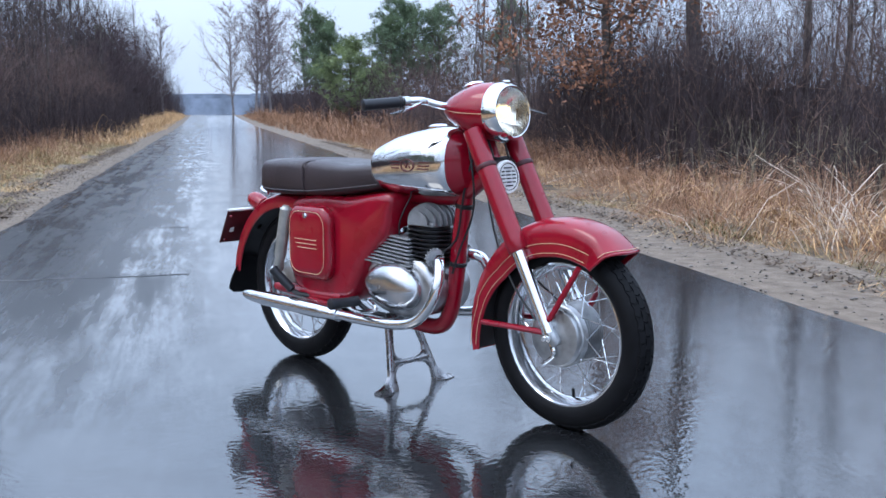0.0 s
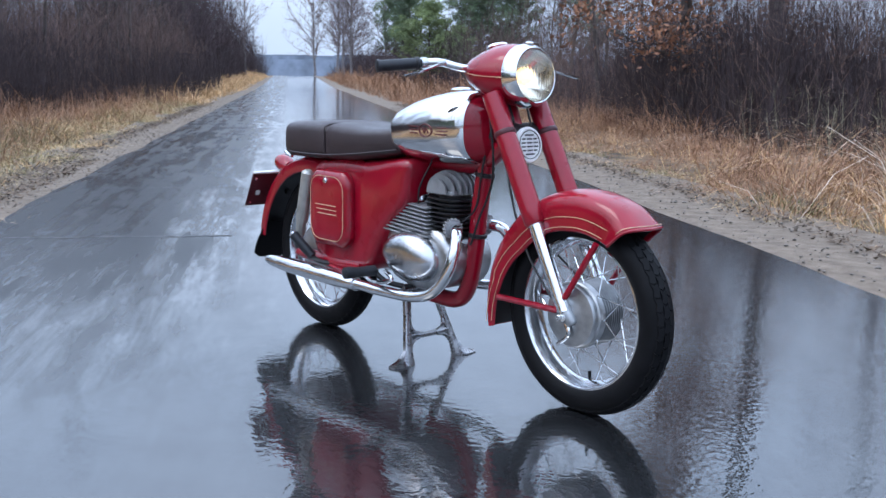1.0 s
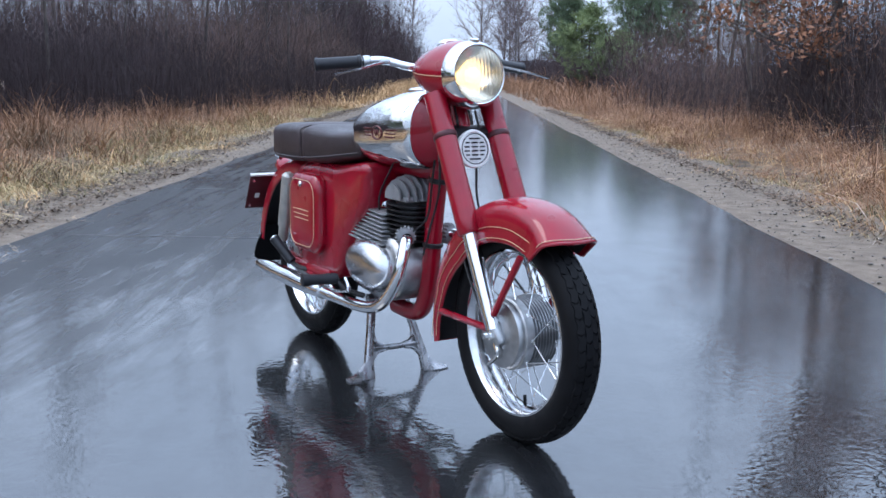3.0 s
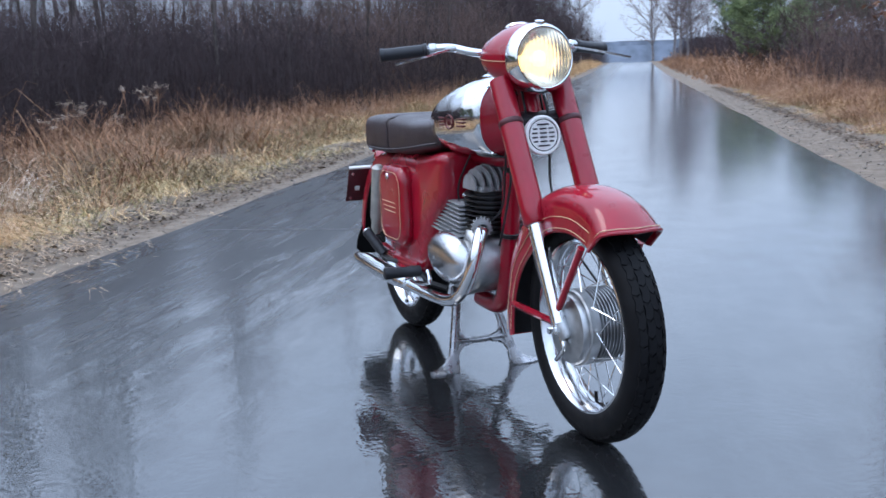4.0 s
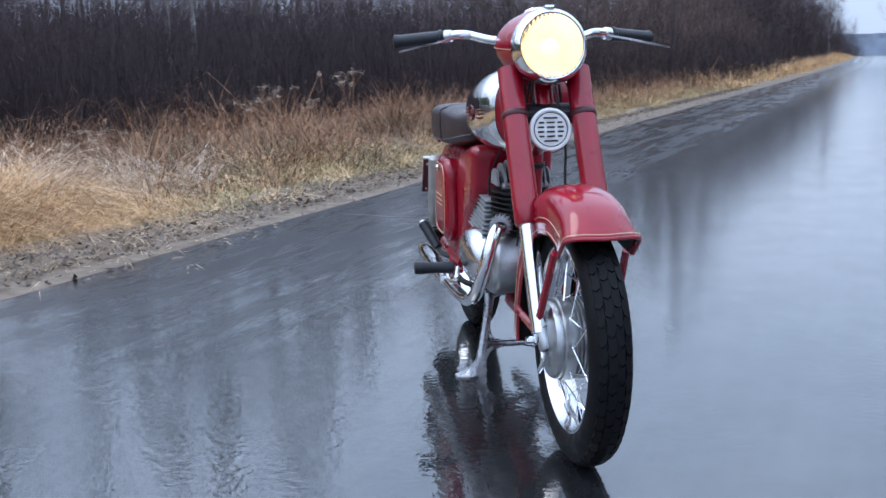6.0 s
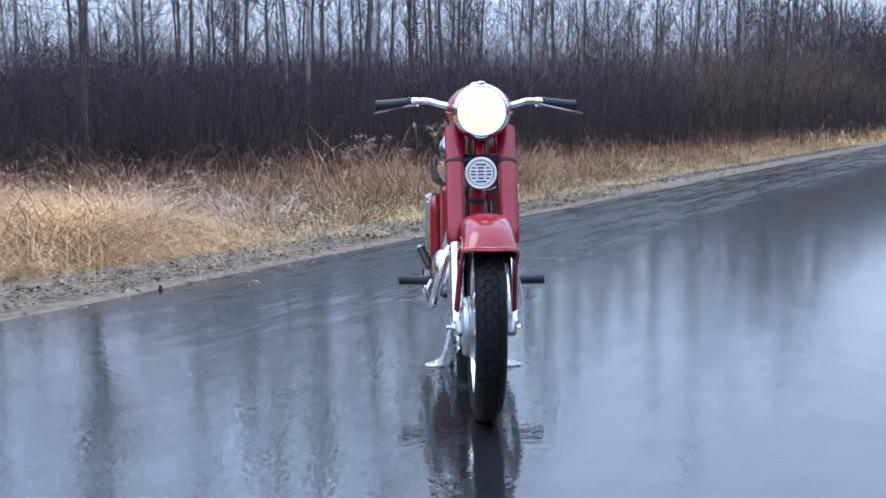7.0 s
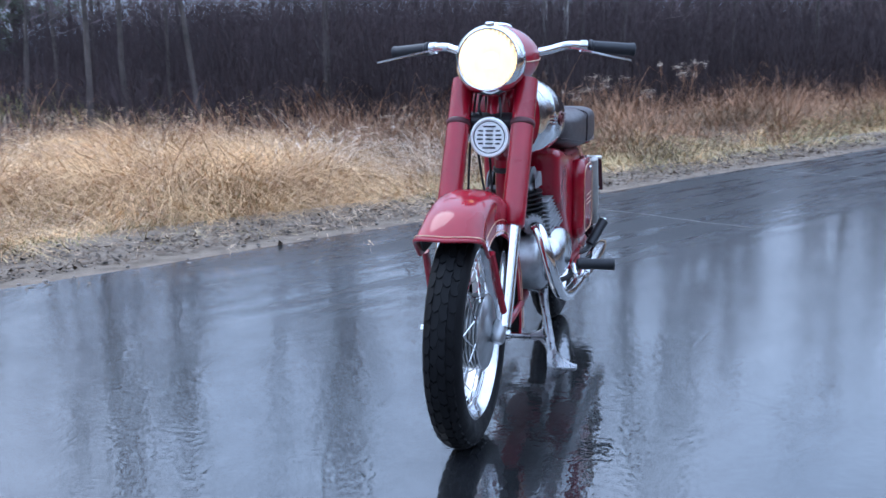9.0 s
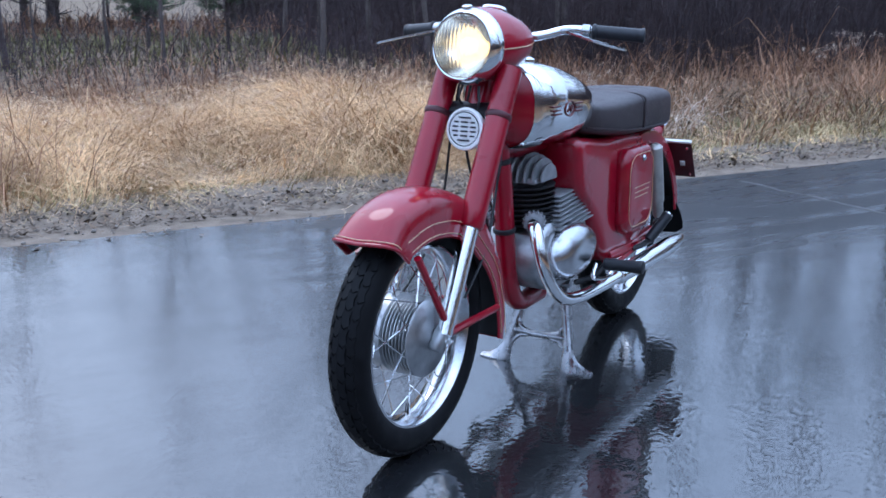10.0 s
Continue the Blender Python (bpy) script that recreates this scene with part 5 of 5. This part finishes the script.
def thicket(name, count, s0, s1, edge, depth, side, h0, h1, label, thick=0.006, mat=TWIG):
    """Tangled undergrowth of thin upright stems with side twigs."""
    segs = []
    s = rng.uniform(s0, s1, count)
    for a in s:
        n = side * (edge(a) + depth * rng.random())
        o = to_world(np.array(a), np.array(n), np.array(-0.05))
        h = rng.uniform(h0, h1)
        d = np.array([rng.normal(0, 0.16), rng.normal(0, 0.16), 1])
        e = o + d * h
        segs.append((o, e, thick, thick * 0.3))
        for _ in range(5):
            f = rng.uniform(0.25, 0.95)
            g = o + d * h * f
            dd = d * 0.7 + rng.normal(0, 0.5, 3)
            segs.append((g, g + dd * h * rng.uniform(0.12, 0.35), thick * 0.55, thick * 0.2))
    tagged(new(name, fast_mesh(name, *ribbons(segs), mat)), label, "undergrowth", kind="stuff")


thicket("undergrowth", 12000, S_OPEN, 24, lambda s: left_edge(s) - 0.4, 12, -1, 0.6, 2.0, "dense brown leafless undergrowth below the trees")
thicket("undergrowth", 5500, 22, 45, lambda s: left_edge(s) - 0.4, 11, -1, 1.0, 3.0, "dense brown leafless undergrowth below the trees")
thicket("undergrowth", 1500, -22, S_OPEN, lambda s: left_edge(s) - 0.6, 6, -1, 0.35, 1.0, "thin brown leafless undergrowth below the trees")
thicket("undergrowth", 6000, 45, 220, lambda s: left_edge(s) - 0.4, 9, -1, 1.5, 5.0, "dense brown leafless undergrowth below the far trees", 0.02)
thicket("undergrowth", 4500, -15, 40, lambda s: right_edge(s) - 0.2, 13, 1, 0.5, 2.6, "dense brown leafless undergrowth below the trees")
thicket("undergrowth", 4500, 40, 220, lambda s: right_edge(s), 9, 1, 0.8, 2.6, "dense brown leafless undergrowth below the far trees", 0.02)

thicket("wood_interior", 6000, S_OPEN + 4, 30, lambda s: left_edge(s) + 7, 24, -1, 0.9, 2.3, "dense grey-brown stems deep in the wood", 0.016)
thicket("wood_interior", 5000, 26, 70, lambda s: left_edge(s) + 5, 24, -1, 1.8, 3.8, "dense grey-brown stems deep in the wood", 0.016)
thicket("wood_interior", 5000, -30, 60, lambda s: right_edge(s) + 6, 22, 1, 1.4, 3.2, "dense grey-brown stems deep in the wood", 0.016)

thicket("wood_background", 4200, -25, 40, lambda s: right_edge(s) + 20, 25, 1, 4.5, 9.0, "grey-violet bare trees in the depth of the wood", 0.032, HIGH_TWIG)
thicket("wood_background", 3200, 15, 75, lambda s: left_edge(s) + 20, 25, -1, 2.0, 4.4, "grey-violet bare trees in the depth of the wood", 0.032, HIGH_TWIG)

thicket("dark_shrub", 2600, 9.5, 17, lambda s: 5.6, 2.6, 1, 0.7, 2.3, "dark leafless shrubs round the oak", 0.007)
thicket("dark_shrub", 1500, 3, 9.5, lambda s: 6.4, 2.4, 1, 0.5, 1.3, "dark leafless shrubs before the wood", 0.006)
thicket("tall_weeds", 170, 3.2, 8.5, lambda s: 4.7, 1.6, 1, 0.4, 0.95, "tall pale grey-green dead weeds behind the verge", 0.0025, WEED)
thicket("bramble", 2600, -4, 30, lambda s: 4.8, 3.5, 1, 0.4, 1.1, "dark tangled bramble behind the verge grass", 0.005)
thicket("bramble", 4000, 6, 45, lambda s: left_edge(s) - 1.6, 2.0, -1, 0.6, 1.8, "dark tangled bramble before the wood", 0.005)


def brush(name, count, s0, s1, edge, depth, side, z1, label, thick=0.0022, long=(0.18, 0.5), mat=BRUSH, z0=0.0):
    """A haze of fine twigs in every direction, thinning out upwards."""
    s = rng.uniform(s0, s1, count)
    e = np.array([edge(a) for a in s])
    n = side * (e + depth * rng.random(count) ** 1.3)
    z = z0 + (z1 - z0) * rng.random(count) ** 1.35 * (0.75 + 0.5 * np.array([noise.noise(Vector((p * 0.5, q * 0.5, 5.5))) for p, q in zip(s, n)]))
    o = to_world(s, n, z)
    d = rng.normal(0, 0.5, (count, 3)) + np.array([0, 0, 0.8])
    d *= (rng.uniform(*long, count) / np.linalg.norm(d, axis=1))[:, None]
    segs = [(p, q, thick, thick * 0.4) for p, q in zip(o, o + d)]
    tagged(new(name, fast_mesh(name, *ribbons(segs), mat)), label, "undergrowth", kind="stuff")


brush("fine_brush", 85000, S_OPEN, 22, lambda s: left_edge(s) - 0.5, 9, -1, 2.5, "soft haze of fine reddish-brown twigs in the wood")
brush("fine_brush", 32000, 22, 50, lambda s: left_edge(s) - 0.5, 7, -1, 3.9, "soft haze of fine reddish-brown twigs in the wood", 0.004, (0.3, 0.8), RED_BRUSH)
brush("fine_brush", 16000, -22, S_OPEN, lambda s: left_edge(s) - 0.8, 6, -1, 1.0, "soft haze of fine reddish-brown twigs in the wood")
brush("fine_brush", 46000, -8, 34, lambda s: right_edge(s) - 1.2, 9, 1, 3.2, "soft haze of fine reddish-brown twigs in the wood", 0.0026, mat=RED_BRUSH)
brush("fine_brush", 12000, 34, 130, lambda s: right_edge(s), 7, 1, 3.2, "soft haze of fine reddish-brown twigs in the far wood", 0.012, (0.5, 1.3))
brush("fine_brush", 12000, 50, 130, lambda s: left_edge(s), 7, -1, 6.5, "soft haze of fine reddish-brown twigs in the far wood", 0.012, (0.5, 1.3))

brush("high_twigs", 26000, S_OPEN - 4, 45, lambda s: left_edge(s) + 0.5, 18, -1, 7.0, "grey haze of twigs high in the bare crowns", 0.0045, (0.4, 1.1), HIGH_TWIG, 1.4)
brush("fine_brush", 16000, 44, 85, lambda s: left_edge(s) - 0.2, 6, -1, 7.0, "soft haze of fine reddish-brown twigs in the far wood", 0.008, (0.4, 1.1), z0=2.5)
brush("high_twigs", 26000, -8, 40, lambda s: right_edge(s) + 2, 16, 1, 8.0, "grey haze of twigs high in the bare crowns", 0.0045, (0.4, 1.1), HIGH_TWIG, 2.0)

# two pines of different growth, at the right of the far road and round the field
pine = pine_tree(31, 5.0, "dark green pine with a bare lower trunk among bare trees", PINE)
bushy = pine_tree(37, 5.0, "broad young pine, fresh green, at the wood's edge", FRESH)
pine.matrix_basis = pose(*on_road(77, 8.6, -0.05), 0, 0, 40) @ Matrix.Diagonal((1.3, 1.3, 1.45, 1))
bushy.matrix_basis = pose(*on_road(50, 6.5, -0.5)) @ Matrix.Diagonal((1.3, 1.3, 0.98, 1))
for ob in (pine, bushy):
    tagged(ob, group="pines by the road")
for s, n, f, w in ((72, 13.2, 1.2, 1.15), (66, 11.4, 0.95, 1.25), (68, 15.2, 1.1, 1.15), (60, 18.0, 1.08, 0.9), (92, 9.0, 1.3, 0.9), (75, -8.0, 0.9, 1.1)):
    o = plant(pine, s, n, s * 37, 1.0)
    o.matrix_basis = o.matrix_basis @ Matrix.Diagonal((f * w, f * w, f, 1))
for s, n, f, w in ((54, 8.6, 0.7, 1.4),):
    o = plant(bushy, s, n, s * 53, 1.0)
    o.matrix_basis = o.matrix_basis @ Matrix.Diagonal((f * w, f * w, f, 1))
for s, n, f in ((-5.5, -13.5, 0.4), (-9, -15, 0.5), (3.0, -19.5, 0.45), (-3.8, -18.5, 0.5), (-12.5, -16, 0.5), (-7.2, -19, 0.6), (-0.6, -19.5, 0.6), (-16, -18, 0.6), (4.8, -20, 0.6), (-11, -20, 0.65), (-4.5, -25, 1.1), (0.6, -26, 1.2), (-8, -27, 1.2), (4.6, -27, 1.2), (-11.5, -25, 1.1), (7.5, -29, 1.3), (-15, -28, 1.3), (-6, -32, 1.4), (2, -33, 1.4), (0.9, -38, 1.5), (-3, -40, 1.4), (3.5, -39, 1.7), (-7, -41, 1.6), (-12, -38, 1.4), (7, -41, 1.5), (10.5, -38, 1.3), (-17, -40, 1.6), (14, -40, 1.4), (-1.5, -27, 0.7), (2.6, -30, 0.9)):
    o = plant(pine, s, n, s * 37, f * 0.62)
    o.matrix_basis = o.matrix_basis @ Matrix.Diagonal((1.5, 1.5, 1, 1))

# oak that keeps its brown leaves, beside a tall bare trunk
rnd = np.random.default_rng(5)
trunk, tw = grow(rnd, 5.5, 0.07, first=0.08, limbs=34, spread=0.4, up=0.35, twigs=9, fine=0.006)
oak = tagged(new("oak_tree"), "young oak holding withered reddish-brown leaves", "tree")
oak.matrix_basis = pose(*on_road(13.5, 6.0, -0.05)) @ Matrix.Scale(1.35, 4)
o = new("trunk", fast_mesh("trunk", *prism(trunk + tw, 5), BARK, True))
o.parent = oak
v, t = leaves(rnd, [q[1] for q in tw[::2]], 26, 0.036, 0.11)
o = new("crown", fast_mesh("crown", v, t, OAKLEAF))
o.parent = oak
tall = bare_tree(41, 13, 0.092, BARK, "tall straight grey trunk behind the brush", limbs=20, spread=0.25, up=0.9, twigs=9, first=0.35)
tall.matrix_basis = pose(*on_road(13.3, 7.47, -0.05)) @ Matrix.Scale(1.45, 4)
# trees at the crest: pale bark and grey twigs carry painted haze
big = bare_tree(42, 17, 0.2, HAZED_BARK, "tall lone leafless tree far down the road", HIGH_TWIG, limbs=52, spread=0.5, up=0.8, twigs=15, first=0.16, fine=0.024)
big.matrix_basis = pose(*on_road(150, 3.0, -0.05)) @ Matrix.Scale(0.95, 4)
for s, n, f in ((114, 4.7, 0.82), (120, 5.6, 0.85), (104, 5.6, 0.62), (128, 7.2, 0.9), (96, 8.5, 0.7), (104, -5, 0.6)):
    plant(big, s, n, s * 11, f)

plant(kinds[4], 12.2, -10.6, 80, 1.0)

# far woods that close the view, air haze painted in as blue-grey
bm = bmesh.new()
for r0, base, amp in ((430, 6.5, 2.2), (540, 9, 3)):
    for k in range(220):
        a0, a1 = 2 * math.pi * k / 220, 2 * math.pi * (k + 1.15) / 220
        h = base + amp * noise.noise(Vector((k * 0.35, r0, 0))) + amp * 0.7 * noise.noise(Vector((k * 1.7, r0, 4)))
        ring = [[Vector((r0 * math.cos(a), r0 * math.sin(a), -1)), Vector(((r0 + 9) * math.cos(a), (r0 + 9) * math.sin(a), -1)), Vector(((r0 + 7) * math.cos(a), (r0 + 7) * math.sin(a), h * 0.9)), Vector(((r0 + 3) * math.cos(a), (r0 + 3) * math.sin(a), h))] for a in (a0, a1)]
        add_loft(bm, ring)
tagged(part("far_woods", bm, HAZED_WOOD, None, smooth=False), "hazy blue-grey line of distant woods", "woods", kind="stuff")


# ---- tall dead weeds and leaf litter ----
def weed(seed, label):
    """Brittle stalks with flat fluffy seed heads."""
    rnd = np.random.default_rng(seed)
    segs, spots = [], []
    for _ in range(6):
        o = np.array([rnd.normal(0, 0.13), rnd.normal(0, 0.13), 0])
        h = rnd.uniform(0.75, 1.1)
        d = np.array([rnd.normal(0, 0.1), rnd.normal(0, 0.1), 1])
        segs.append((o, o + d * h, 0.0032, 0.002))
        for _ in range(7):
            f = o + d * h * rnd.uniform(0.72, 0.9)
            e = o + d * h * 1.02 + np.array([rnd.normal(0, 0.08), rnd.normal(0, 0.08), rnd.normal(0, 0.015)])
            segs.append((f, e, 0.002, 0.0012))
            spots.append(e)
    root = tagged(new("dead_weed"), label, "weed")
    o = new("stalk", fast_mesh("stalk", *prism(segs, 3), RUSSET))
    o.parent = root
    o = new("seed_head", fast_mesh("seed_head", *leaves(rnd, spots, 10, 0.009, 0.02), PLUME))
    o.parent = root
    tagged(o, kind="stuff")
    return root


weeds = weed(3, "tall dead weed with fluffy pale seed heads")
tagged(weeds, group="dead weeds in the verge")
weeds.matrix_basis = pose(-10.6, 0.1, -0.05) @ Matrix.Scale(0.78, 4)
for x, y, t_, f in ((-10.0, -0.35, 70, 0.62), (-9.2, -0.8, 150, 0.84), (-9.0, -1.05, 20, 0.66), (-5.4, -2.1, 220, 0.58), (-4.9, -2.25, 40, 0.5)):
    copy_thing(weeds, pose(x, y, -0.05, 0, 0, t_) @ Matrix.Diagonal((f * 0.9, f * 0.9, f, 1)))


def litter(name, count, n0, n1, s0, s1, label):
    """Flat curled dead leaves and bits of stalk."""
    s, n = rng.uniform(s0, s1, count), rng.normal((n0 + n1) / 2, abs(n1 - n0) / 3, count)
    cpos = to_world(s, n, np.full(count, 0.003))
    ang, k = rng.uniform(0, 2 * np.pi, count), 0.006 + 0.024 * rng.random(count) ** 2
    u = np.stack([np.cos(ang), np.sin(ang), rng.normal(0, 0.3, count)], -1) * k[:, None]
    w = np.stack([-np.sin(ang), np.cos(ang), rng.normal(0, 0.3, count)], -1) * (k * 0.45)[:, None]
    lift_ = np.array([0, 0, 1]) * (k * 0.35)[:, None]
    v = np.stack([cpos - u + lift_, cpos + w, cpos + u + lift_, cpos - w], 1).reshape(-1, 3)
    t = (np.array([[0, 1, 2], [0, 2, 3]])[None] + (np.arange(count) * 4)[:, None, None]).reshape(-1, 3)
    tagged(new(name, fast_mesh(name, v, t, LITTER)), label, "leaves", kind="stuff")


litter("leaf_litter", 11000, -2.72, -3.0, -11, 28, "dark fallen leaves and broken stalks at the grass edge")
litter("leaf_litter", 7000, 2.58, 2.85, -6, 28, "dark fallen leaves and broken stalks at the grass edge")
litter("leaf_litter", 4000, -2.48, -2.68, -9, 8, "dark fallen leaves and broken stalks at the grass edge")
litter("leaf_litter", 350, -2.6, -2.2, -11, 20, "scattered fallen leaves on the gravel")
